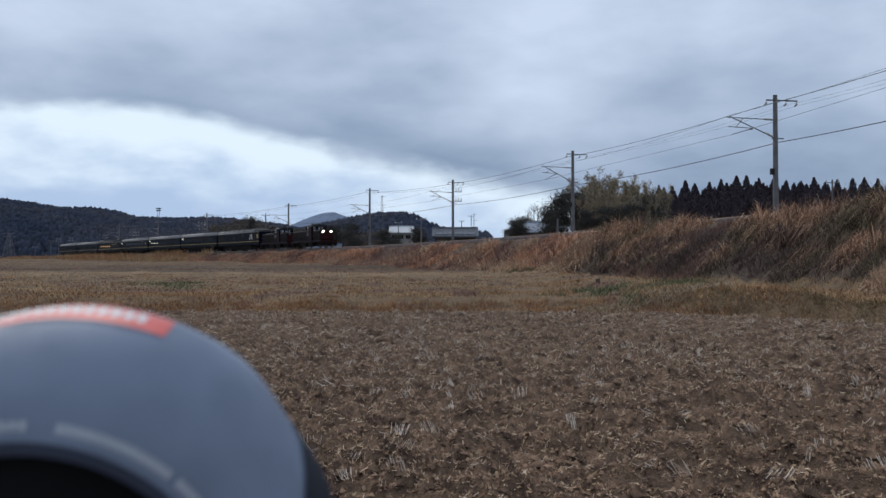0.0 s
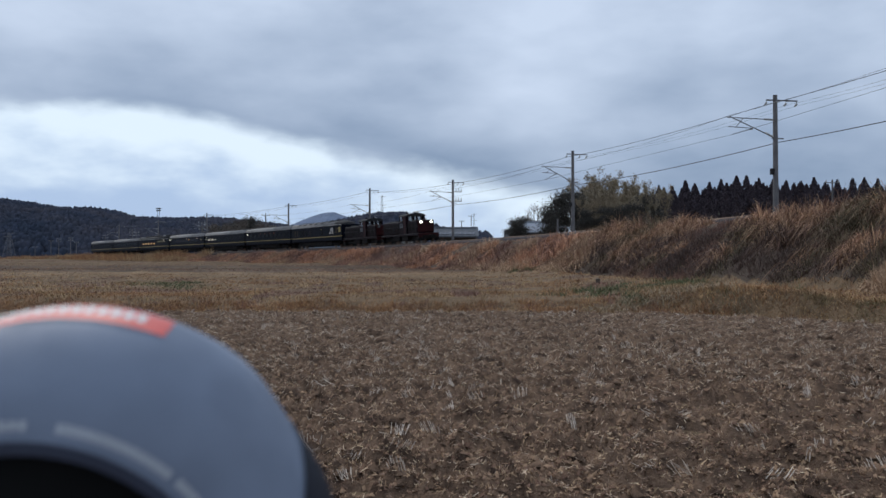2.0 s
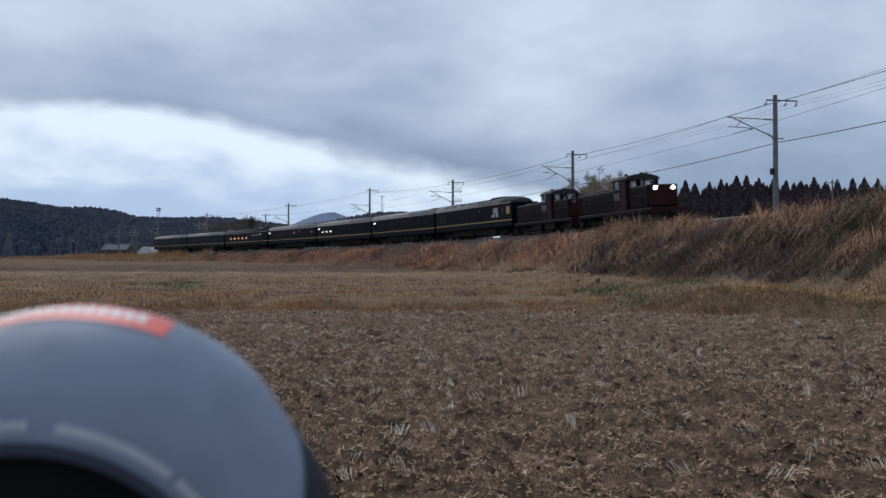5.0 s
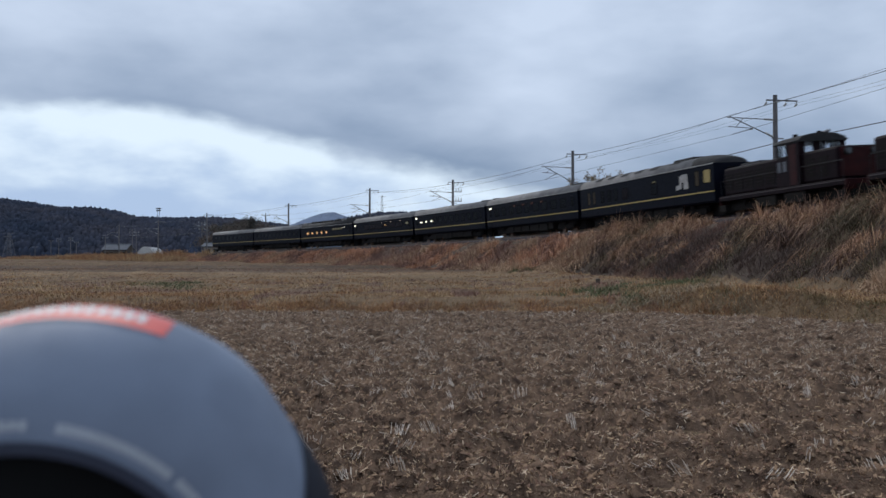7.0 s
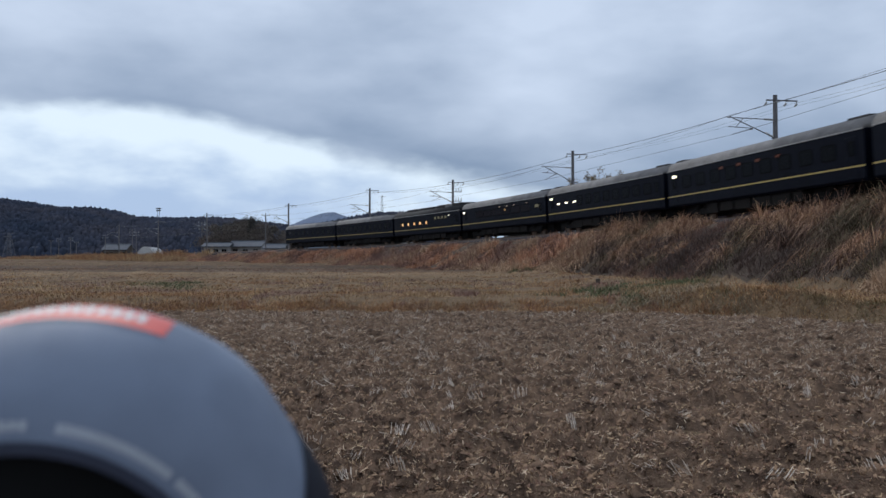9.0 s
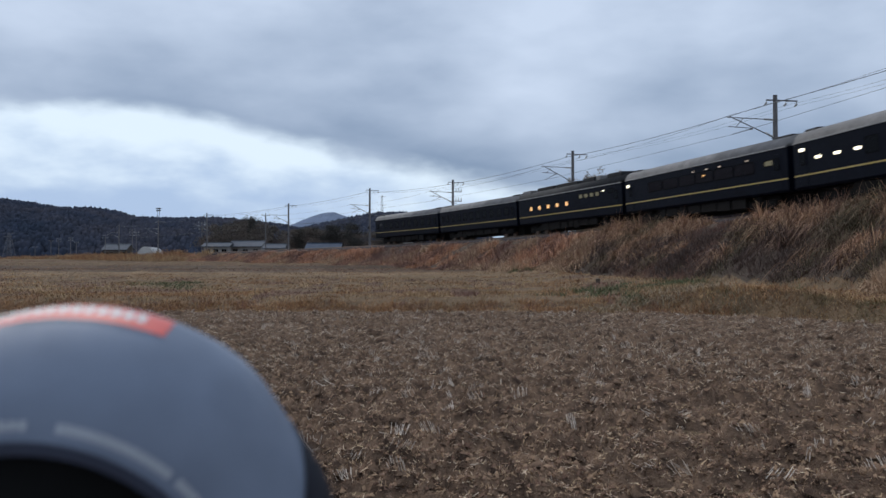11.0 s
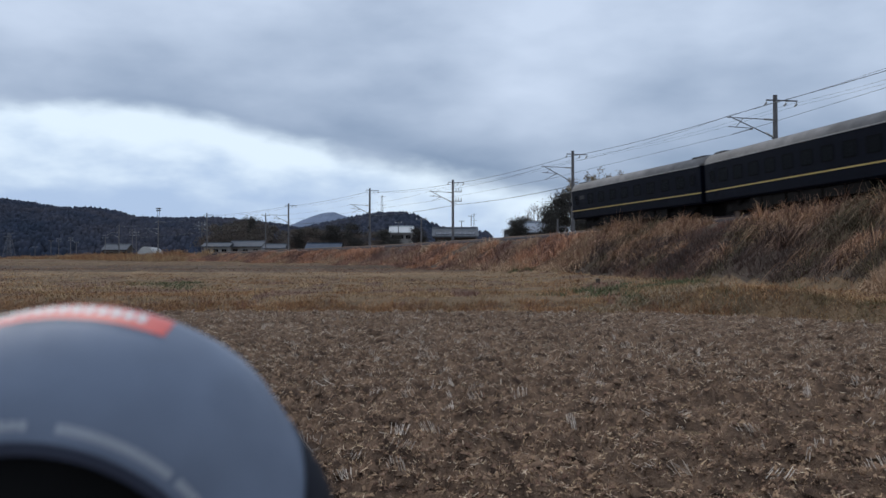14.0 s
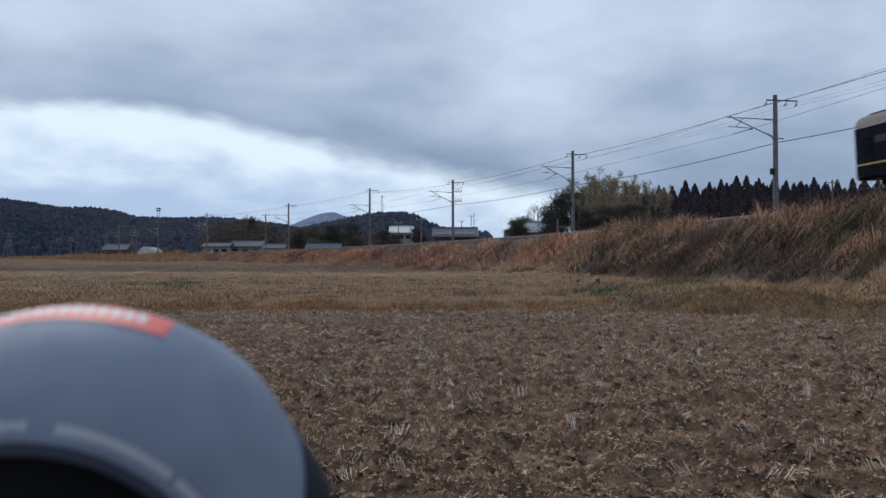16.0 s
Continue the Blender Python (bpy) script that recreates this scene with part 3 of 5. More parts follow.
            rings.append([bm.verts.new((L / 2 - spec["nose"] + (spec["nose"] - 0.1) * t, y * (0.5 + 0.5 * f), eave + (z - eave) * f)) for y, z in arc])
        for p, q in zip(rings, rings[1:]):
            for j in range(n):
                bm.faces.new((p[j], p[j + 1], q[j + 1], q[j]))
        bm.faces.new(rings[-1])
        part("roof_nose", bm, M["roof_dark"], car, "dark rounded hood at the roof's end", True)
    # doors at the ends
    for x in spec.get("doors", (-9.4, 9.4)):
        for sd in (-1, 1):
            bm = bmesh.new()
            y = sd * (half + 0.004)
            box(bm, x - 0.42, x + 0.42, y - 0.012, y + 0.012, 1.15, 3.1, 0.01)
            door = part("door", bm, M["coach_green"], car)
            w = window(door, x, 2.55, 0.42, 0.62, sd, "glass", half, 0.014)
    for x, z, w, h, glass in spec["windows"]:
        for sd in (-1, 1):
            window(body, x, z, w, h, sd, glass)
    for x, z, w, h in spec.get("lamps", ()):
        bm = bmesh.new()
        box(bm, x - w / 2, x + w / 2, -half - 0.02, -half + 0.01, z - h / 2, z + h / 2, 0.008)
        part("lamp", bm, M["lamp_white"], body, "lit vestibule lamp")
    for x, z, w, h in spec.get("marks", ()):
        bm = bmesh.new()
        box(bm, x - w / 2, x + w / 2, -half - 0.008, -half + 0.002, z - h / 2, z + h / 2)
        part("marking", bm, M["faint"], body, "faded pale painted marking")
    if "badge" in spec:
        x, z = spec["badge"]
        bm = bmesh.new()
        for a, b, c, d in ((-0.95, -0.5, -0.42, -0.12), (-0.5, -0.22, -0.36, 0.46), (-0.22, 0.55, 0.02, 0.54), (0.05, 0.62, -0.42, 0.02)):
            box(bm, x + a, x + b, -half - 0.008, -half + 0.002, z + c, z + d)
        part("badge", bm, M["silver_band"], body, "white operator badge as plain shapes")
    return tagged(car, spec["label"], "railway coach", "sleeping cars of the train")


def even(n, x0, x1, z, w, h, glass="glass"):
    return [(x0 + (x1 - x0) * i / (n - 1), z, w, h, glass) for i in range(n)]


END_UNITS = [(8.3, 10.0, 0.03, "roof_dark"), (-10.2, -8.9, 0.03, "roof_dark")]
GREEN = "dark green sleeping coach with gold band and grey roof"
SPECS = [
    dict(label="dark green power coach with dark roof panels and white badge", units=[(4.2, 6.9, 0.1, "roof_dark", 0.8), (-9.9, 3.6, 0.015, "roof_dark", 0.35)], nose=2.6,
         patches=[(x, x + 1.2, 20, 62) for x in (-7.6, -5.3, -3.0, -0.7, 1.6)] + [(4.4, 5.8, 30, 62)],
         windows=[(9.55, 2.68, 0.75, 0.78, "curtain"), (8.35, 2.62, 0.42, 0.9, "drape"), (2.6, 2.45, 0.8, 0.75, "glass"), (2.6, 2.9, 0.5, 0.1, "lit_pale"), (-2.0, 2.45, 0.9, 0.75, "glass_red"), (-8.6, 2.5, 0.4, 0.95, "drape"), (-7.6, 2.5, 0.35, 0.95, "drape")] + even(3, -6, -3.6, 2.5, 0.6, 0.8), badge=(6.6, 2.5), doors=()),
    dict(label=GREEN, units=END_UNITS, windows=even(9, -7.6, 7.6, 2.55, 1.1, 0.72, "glass") + even(4, -3.0, 3.2, 2.95, 0.5, 0.16, "lit_dim"), lamps=[(-9.35, 3.0, 0.6, 0.17)]),
    dict(label=GREEN, units=END_UNITS, windows=even(8, -3.5, 8, 2.55, 1.0, 0.72), lamps=[(-9.5, 3.0, 0.5, 0.17), (-8.0, 2.5, 0.5, 0.14), (-6.3, 2.5, 0.5, 0.14), (-4.6, 2.5, 0.5, 0.14)]),
    dict(label="dark green lounge coach with long dark window band", units=END_UNITS, windows=even(6, -5.4, 6.1, 2.6, 2.1, 0.62, "glass_red") + [(8.7, 2.68, 1.0, 0.26, "lit_pale"), (1.4, 2.7, 0.42, 0.12, "lit_warm")] + [(x, 3.06, 0.4, 0.06, "lit_small") for x in (0.1, 1.8, 3.4, 6.4)], lamps=[(-9.8, 2.95, 0.5, 0.18)]),
    dict(label="dark green dining coach with five warm lit windows", units=[(-9.9, -7.8, 0.1, "roof_grey", 1.2), (-7.0, -3.4, 0.2, "roof_dark"), (-2.6, 1.6, 0.2, "roof_dark"), (2.6, 4.8, 0.24, "roof_dark"), (5.1, 5.9, 0.26, "roof_grey"), (7.0, 9.4, 0.24, "roof_dark")],
         windows=even(5, -7.3, 0.5, 2.42, 0.6, 0.34, "lit_warm") + even(4, 3.3, 6.3, 2.83, 0.6, 0.3, "lit_pale") + [(7.3, 2.98, 0.4, 0.1, "lamp_white")] + [(8.6, 2.9, 0.8, 0.3, "glass")], doors=(9.4,), roof="roof_dark"),
    dict(label=GREEN, units=END_UNITS, windows=even(10, -8, 8, 2.55, 1.0, 0.72)),
    dict(label="dark green end sleeping coach with gold band", units=[(-10.1, -8.6, 0.0, "roof_dark"), (8.4, 10.0, 0.03, "roof_dark")], windows=even(8, -6.6, 7.8, 2.55, 1.0, 0.72), marks=[(-8.3, 2.75, 0.9, 0.3)]),
]


def locomotive():
    """Road switcher 13.6 m long: short hood in front, cab, long hood behind."""
    car = new("diesel_locomotive")
    part("frame", one_box(-6.7, 5.6, -1.42, 1.42, 0.95, 1.25, 0.03), M["maroon"], car)
    part("band", one_box(-6.72, 5.62, -1.43, 1.43, 1.15, 1.19), M["dim_band"], car, "pale line along the frame")
    for e, a, b in ((1, 1.8, 4.9), (-1, -6.55, -0.35)):
        hood = part("hood", one_box(a, b, -1.2, 1.2, 1.25, 2.9, 0.14), M["maroon"], car, "maroon engine hood")
        for x in np.arange(a + 0.7, b - 0.4, 1.15):
            for y in (-1.215, 1.195):
                part("louvre", one_box(x - 0.42, x + 0.42, y, y + 0.02, 1.55, 2.5), M["under"], hood)
                for k in range(5):
                    part("slat", one_box(x - 0.4, x + 0.4, y - 0.012, y + 0.032, 1.62 + 0.18 * k, 1.68 + 0.18 * k), M["maroon"], hood)
        if e < 0:
            part("fan_housing", one_box(-5.2, -3.0, -0.8, 0.8, 2.87, 3.06, 0.06), M["roof_dark"], hood)
            bm = bmesh.new()
            rod(bm, (-1.0, 0, 2.85), (-1.0, 0, 3.2), 0.2, n=14)
            part("exhaust", bm, M["under"], hood)
        x = b if e > 0 else a
        part("nose_panel", one_box(min(x, x + e * 0.03), max(x, x + e * 0.03), -1.08, 1.08, 1.4, 2.8, 0.01), M["loco_red"], hood, "red-brown nose panel")
        for y in (-0.7, 0.7):
            bm = bmesh.new()
            rod(bm, (x, y, 2.62), (x + e * 0.16, y, 2.62), 0.2, n=18)
            hl = part("headlight", bm, M["roof_dark"], hood)
            bm = bmesh.new()
            rod(bm, (x + e * 0.161, y, 2.62), (x + e * 0.185, y, 2.62), 0.135, n=18)
            part("lens", bm, M["lamp_head"] if e > 0 else M["cab_glass"], hl, "lit headlight" if e > 0 else "")
        end = 5.6 if e > 0 else 6.7
        part("buffer_beam", one_box(*sorted((e * end, e * (end + 0.15))), -1.4, 1.4, 0.7, 1.22, 0.03), M["loco_red"], car)
        part("step", one_box(*sorted((e * (end - 0.6), e * (end + 0.1))), -1.42, 1.42, 0.3, 0.72, 0.03), M["under"], car)
        part("coupler", one_box(*sorted((e * (end + 0.15), e * (1.55 + end if e > 0 else 7.05))), -0.14, 0.14, 0.75, 1.0, 0.03), M["under"], car)
        for y in (-1.36, 1.36):
            bm = bmesh.new()
            x0, x1 = (a + 0.1, 5.5) if e > 0 else (-6.6, b - 0.1)
            rod(bm, (x0, y, 2.15), (x1, y, 2.15), 0.02, n=6)
            for x in np.linspace(x0, x1, 3 if e > 0 else 6):
                rod(bm, (x, y, 1.25), (x, y, 2.15), 0.016, n=6)
            part("handrail", bm, M["roof_dark"], car)
    cab = part("cab", one_box(-0.35, 1.8, -1.34, 1.34, 1.25, 2.86, 0.04), M["maroon"], car)
    for x in (-0.29, 0.67, 1.74):
        for y in (-1.28, 1.28):
            part("pillar", one_box(x - 0.06, x + 0.06, y - 0.06, y + 0.06, 2.84, 3.5), M["maroon"], cab)
    for y in (-1.3, 1.3):
        part("side_wall", one_box(0.73, 1.68, y - 0.04, y + 0.04, 2.84, 3.5), M["maroon"], cab)
        part("pane", one_box(-0.23, 0.61, y - 0.008, y + 0.008, 2.86, 3.48), M["clear"], cab)
        for x in (-0.1, 0.42):
            part("panel", one_box(x - 0.15, x + 0.15, y * 1.03 - 0.01, y * 1.03 + 0.01, 2.05, 2.6), M["pale_panel"], cab, "pale side panel")
        part("cab_door", one_box(0.9, 1.5, y * 1.03 - 0.01, y * 1.03 + 0.01, 1.3, 3.4), M["loco_red"], cab)
    for x in (-0.31, 1.76):
        for y0, y1 in ((-1.26, -0.98), (-0.5, -0.08), (0.08, 0.2), (1.1, 1.26)):
            part("end_wall", one_box(x - 0.04, x + 0.04, y0, y1, 2.84, 3.5), M["maroon"], cab)
        part("pane", one_box(x - 0.008, x + 0.008, -1.26, 1.26, 2.86, 3.48), M["clear"], cab)
    bm = bmesh.new()
    prism(bm, [(-1.38, 3.48), (1.38, 3.48), (1.4, 3.55), (1.2, 3.72), (0.75, 3.86), (0, 3.93), (-0.75, 3.86), (-1.2, 3.72), (-1.4, 3.55)], -0.55, 1.95)
    roof = part("cab_roof", bm, M["roof_dark"], car, "dark arched cab roof")
    for x, y in ((0.05, -0.4), (1.3, 0.2)):
        bm = bmesh.new()
        rod(bm, (x, y, 3.8), (x, y, 4.06), 0.13, n=10)
        part("vent", bm, M["under"], roof)
    bm = bmesh.new()
    rod(bm, (1.4, 0.3, 3.97), (2.0, 0.3, 3.97), 0.05, 0.1, n=10)
    part("horn", bm, M["galv"], roof)
    for x in (-1.6, 1.2):
        for y in (-0.8, 0.8):
            part("tank", one_box(x - 1.0, x + 1.0, y - 0.55, y + 0.55, 0.35, 0.95, 0.06), M["under"], car)
    bogie(car, -4.4, 3.2)
    bogie(car, 4.4, 2.2)
    return tagged(car, "maroon diesel locomotive with lit headlights pulling a train", "locomotive", "locomotives of the train")


CARS = [(locomotive(), 14.775, 4.4)]
CARS.append((copy_thing(CARS[0][0], Matrix()), 28.925, 4.4))
CARS += [(coach(i, spec), 36 + 21.3 * i + 10.65, 7.0) for i, spec in enumerate(SPECS)]
# the second engine's lamps are out
for lens in CARS[1][0].children_recursive:
    if lens.name.startswith("lens"):
        lens.data = lens.data.copy()
        lens.data.materials[0] = M["cab_glass"]
        tagged(lens, "unlit headlight")
tagged(CARS[1][0], "maroon diesel locomotive coupled behind the leading one")
CANT = 3.0


def car_pose(s, half):
    xa, ya, _ = line_at(s - half)
    xb, yb, _ = line_at(s + half)
    turn = math.degrees(math.atan2(yb - ya, xb - xa))
    lean = CANT * float(step(s, -140, -60))
    return pose((xa + xb) / 2, (ya + yb) / 2, float(rail_z(s)), 0, 0, turn) @ pose(0, 0, 0, lean)


def front(t):
    return -72.3323 + 17.7612 * t + 0.0123 * t * t


# ---- line-side poles and wires ----
POLE_S = [16.0, -15.0, -45.0, -72.5, -105.3, -146.5, -178, -210]


def catenary_pole(s, top, arms=True, extra=False, reach=6.35):
    x, y, h = line_at(s, 2.9)
    z = float(rail_z(s))
    thing = new("catenary_pole")
    thing.matrix_basis = Matrix.Translation((x, y, z)) @ Matrix.Rotation(h, 4, "Z")   # local -x reaches over the track
    bm = bmesh.new()
    rod(bm, (0, 0, -1.6), (0, 0, top), 0.19, 0.135, n=14)
    part("post", bm, M["concrete"], thing)
    bm = bmesh.new()
    box(bm, -0.62, 1.55, -0.04, 0.04, top - 0.36, top - 0.28)
    arm = part("crossarm", bm, M["galv"], thing)
    for px in (-0.6, 0.75, 1.5):
        bm = bmesh.new()
        rod(bm, (px, 0, top - 0.36), (px, 0, top - 0.5), 0.02, n=6)
        rod(bm, (px, 0, top - 0.5), (px - 0.14, 0, top - 0.66), 0.07, 0.05, n=10)
        part("insulator", bm, M["porcelain"], arm)
    if arms:
        zt, zb = reach, 5.0
        bm = bmesh.new()
        rod(bm, (0, 0, zb), (-3.1, 0, zt + 0.05), 0.035, n=8)
        bracket = part("cantilever", bm, M["galv"], thing)
        bm = bmesh.new()
        rod(bm, (-0.1, 0, zt - 0.05), (-3.3, 0, zt), 0.028, n=8)
        part("stay_tube", bm, M["galv"], bracket)
        bm = bmesh.new()
        rod(bm, (-2.2, 0, zt - 0.03), (-2.75, 0, zt - 0.63), 0.022, n=6)
        rod(bm, (-1.6, 0, zt - 0.63), (-3.2, 0, zt - 0.57), 0.026, n=6)
        rod(bm, (-1.55, 0, zt - 0.68), (-2.0, 0, zt - 0.76), 0.03, n=6)
        rod(bm, (-1.75, 0, zt - 0.7), (-2.95, 0, 5.15), 0.024, n=6)
        part("steady_arm", bm, M["galv"], bracket)
        for p, q in (((-0.15, 0, zb + 0.07), (-0.7, 0, zb + 0.31)), ((-0.15, 0, zt - 0.05), (-0.75, 0, zt - 0.04))):
            bm = bmesh.new()
            rod(bm, p, q, 0.065, n=10)
            part("insulator", bm, M["porcelain"], bracket)
        bm = bmesh.new()
        box(bm, -0.25, 0.55, -0.03, 0.03, zb - 0.06, zb + 0.02)
        part("clamp", bm, M["galv"], thing)
    if extra:
        for zz in (6.4, 5.2):
            bm = bmesh.new()
            box(bm, 0.1, 1.2, -0.04, 0.04, zz - 0.04, zz + 0.04)
            a = part("crossarm", bm, M["galv"], thing)
            for px in (0.45, 0.8, 1.15):
                bm = bmesh.new()
                rod(bm, (px, 0, zz), (px, 0, zz + 0.5), 0.06, 0.04, n=8)
                part("insulator", bm, M["porcelain"], a)
    else:
        bm = bmesh.new()
        box(bm, -0.34, -0.13, -0.12, 0.12, 2.72, 3.1, 0.03)
        part("junction_box", bm, M["roof_dark"], thing, "small dark box")
    return tagged(thing, "grey concrete catenary pole with steel cantilever", "pole", "catenary poles")


TOPS = [7.69, 8.0, 7.9, 8.95, 8.55, 8.7, 8.5, 8.5]
for i, (s, top) in enumerate(zip(POLE_S, TOPS)):
    catenary_pole(s, top, True, i == 2, (6.2, 6.42, 6.35)[min(i, 2)])


def wire(points, radius, label, name="overhead_wire"):
    cu = bpy.data.curves.new(name, "CURVE")
    cu.dimensions, cu.bevel_depth, cu.bevel_resolution = "3D", radius, 1
    sp = cu.splines.new("POLY")
    sp.points.add(len(points) - 1)
    for p, q in zip(sp.points, points):
        p.co = (*q, 1)
    cu.materials.append(M["wire"])
    return tagged(new(name, cu), label, "wire", "overhead wires")


def span(d, z, sag, radius, label, tops=False, first=None):
    pts = []
    ss = [46.0, *POLE_S]
    for a, b, ta, tb in zip(ss, ss[1:], [7.35, *TOPS], TOPS):
        for k in range(8):
            t = k / 8
            s = a + (b - a) * t
            xa, ya, _ = line_at(a, d)
            xb, yb, _ = line_at(b, d)
            zz = (ta + (tb - ta) * t + z) if tops else z
            if first is not None and a == ss[0]:
                zz = first + (z - first) * t
            pts.append((xa + (xb - xa) * t, ya + (yb - ya) * t, float(rail_z(s)) + zz - sag * 4 * t * (1 - t)))
    return wire(pts, radius, label)


span(0.0, 5.15, 0.0, 0.010, "copper contact wire over the track")
span(-0.1, 6.35, 0.35, 0.008, "messenger wire sagging over the track")
span(2.3, -0.62, 0.25, 0.018, "dark feeder cable on the crossarms", True)
span(3.65, -0.62, 0.3, 0.006, "thin feeder wire on the crossarms", True)
span(4.4, -0.62, 0.3, 0.006, "thin feeder wire on the crossarms", True)
span(3.15, 4.75, 0.25, 0.026, "thick black signal cable strung between poles", first=4.4)


# ---- vegetation ----
def leaf_cloud(points, size, rng):
    """Small four-sided leaves at the points, turned at random. Returns verts and faces."""
    n = len(points)
    a = rng.normal(size=(n, 3))
    a /= np.linalg.norm(a, axis=1)[:, None]
    b = rng.normal(size=(n, 3))
    b -= a * (a * b).sum(1)[:, None]
    b /= np.linalg.norm(b, axis=1)[:, None]
    s = (size * rng.uniform(0.6, 1.4, n))[:, None]
    v = np.stack([points - a * s, points + b * s * 0.55, points + a * s, points - b * s * 0.55], 1).reshape(-1, 3)
    return v, np.arange(4 * n).reshape(-1, 4)


def hill(name, ridge, y_of, foot, depth, crowns, size, material, seed, label):
    """A wooded hill: a rounded ridge body and a cover of many crowns. ridge: (bearing as x over y, height over y) pairs."""
    rng = np.random.default_rng(seed)
    bx, hz = np.array(ridge).T
    us = np.linspace(bx[0], bx[-1], 160)
    hs = np.interp(us, bx, hz) + rng.normal(0, 1.0, 160) * size * 0.12 / y_of
    verts, k = [], 9
    for u, h in zip(us, hs):
        for j in range(k):
            t = j / (k - 1)
            yy = y_of - depth * (0.5 - t)
            zz = foot + max(0.0, (h * y_of + 1.25 - size * 0.9 - foot)) * math.sin(math.pi * t) ** 0.8
            verts.append((u * y_of, yy, zz - 0.5))
    faces = [(i * k + j, (i + 1) * k + j, (i + 1) * k + j + 1, i * k + j + 1) for i in range(len(us) - 1) for j in range(k - 1)]
    body = tagged(big_mesh(name, verts, faces, material, True), label, "hill", kind="structure")
    n = crowns
    if not n:
        return body
    u = rng.uniform(bx[0], bx[-1], n)
    t = rng.uniform(0.0, 0.55, n) ** 0.8
    h = np.interp(u, bx, hz) * y_of + 1.25 - size * 0.9
    z = foot + np.maximum(0, h - foot) * np.sin(np.pi * t) ** 0.8
    c = np.stack([u * y_of, y_of - depth * (0.5 - t), z], 1)
    # rough pointed crowns of three uneven rings, with loose sprays of foliage on them
    r = size * rng.uniform(0.4, 0.85, n)
    tall = r * rng.uniform(0.9, 1.7, n)
    k = 5
    rings = []
    for j, (rad, up) in enumerate(((1.0, -0.5), (0.92, 0.25), (0.5, 0.7))):
        a = np.linspace(0, 2 * np.pi, k, endpoint=False)[None] + rng.uniform(0, 1, (n, 1))
        q = rad * r[:, None] * rng.uniform(0.7, 1.25, (n, k))
        rings.append(np.stack([c[:, :1] + q * np.cos(a), c[:, 1:2] + q * np.sin(a), c[:, 2:] + (up + rng.normal(0, 0.07, (n, k))) * tall[:, None]], -1))
    v = np.concatenate(rings + [(c + np.stack([0 * r, 0 * r, tall], 1))[:, None]], 1)
    f = [(j * k + i, j * k + (i + 1) % k, (j + 1) * k + (i + 1) % k, (j + 1) * k + i) for j in range(2) for i in range(k)] + [(2 * k + i, 2 * k + (i + 1) % k, 3 * k, 3 * k) for i in range(k)]
    tris = np.array([t for q in f for t in ((q[0], q[1], q[2]), (q[0], q[2], q[3])) if len(set(t)) == 3])
    f = (np.arange(n)[:, None, None] * (3 * k + 1) + tris[None]).reshape(-1, 3)
    v = v.reshape(-1, 3)
    tagged(big_mesh(name + "_woods", v, f, material), "dense winter woods covering the " + name.replace("_", " "), "woods", kind="stuff")
    return body


def px(x, y):
    """Bearing and slope of a sight line, for the skyline tables."""
    return (x - 784) / 1640.7, (470.9 - y) / 1640.7


hill("wooded_hill", [px(*p) for p in ((-160, 350), (0, 352), (50, 358), (110, 369), (190, 370), (240, 386), (330, 388), (400, 386), (440, 392), (520, 400), (560, 420), (585, 446))], 560, 3.0, 260, 13500, 2.8, M["woods"], 3, "dark wooded hillside")
hill("mountain", [px(*p) for p in ((480, 408), (520, 397), (548, 384), (572, 375), (590, 372), (612, 380), (640, 392), (700, 402))], 2600, 3.0, 900, 0, 5.0, M["woods_far_haze"], 4, "hazy blue distant mountain")
hill("wooded_knoll", [px(*p) for p in ((540, 405), (600, 392), (640, 384), (660, 380), (690, 378), (715, 377), (740, 384), (770, 399), (800, 408), (860, 412))], 420, 3.0, 160, 3600, 2.6, M["woods"], 5, "wooded knoll behind houses")


# ---- grass and weeds ----
RNG = np.random.default_rng(11)


def on_bank(n, s0, s1, d0, d1):
    """Places on the near side of the embankment, between distances d0 and d1 from the line."""
    s, d = RNG.uniform(s0, s1, n), RNG.uniform(d0, d1, n)
    x, y, _ = line_at(s, -d)
    return x, y, s, d


def clumped(x, y, per, spread, rng=RNG):
    """per blades round each place."""
    x = np.repeat(x, per) + rng.normal(0, spread, len(x) * per)
    y = np.repeat(y, per) + rng.normal(0, spread, len(y) * per)
    return x, y


def blades(name, x, y, height, lean, width, key, seed, label, droop=0.55, segs=3, sink=0.03, spread=None, curl=1.6):
    z = ground_z(x, y) - sink
    return strip_cloud(name, M[key], np.stack([x, y, z], 1), height, lean, width, segs, droop, seed, label, "grass", spread, curl)


def mounds(name, x, y, radius, height, per, width, key, seed, label, lean=0.7, segs=2, droop=0.7):
    """Rounded mounds of thin dead stems that spread from the middle, one round each place."""
    rng = np.random.default_rng(seed)
    n = len(x)
    r, a = rng.uniform(0, 1, (n, per)) ** 0.55, rng.uniform(0, 2 * np.pi, (n, per))
    bx = (x[:, None] + radius[:, None] * r * np.cos(a)).ravel()
    by = (y[:, None] + radius[:, None] * r * np.sin(a)).ravel()
    hh = (height[:, None] * np.sqrt(1.08 - r * r) * rng.uniform(0.55, 1.12, (n, per))).ravel()
    out = a.ravel() + rng.normal(0, 0.9, n * per)
    return blades(name, bx, by, hh, lean * rng.uniform(0.2, 1.3, n * per) * (0.3 + 0.8 * r.ravel()), width, key, seed, label, droop=droop, segs=segs, spread=out)


# tall pampas on the shoulder: two stands with a gap between them
x, y, s, d = on_bank(760, -1, 50, 2.5, 6.9)
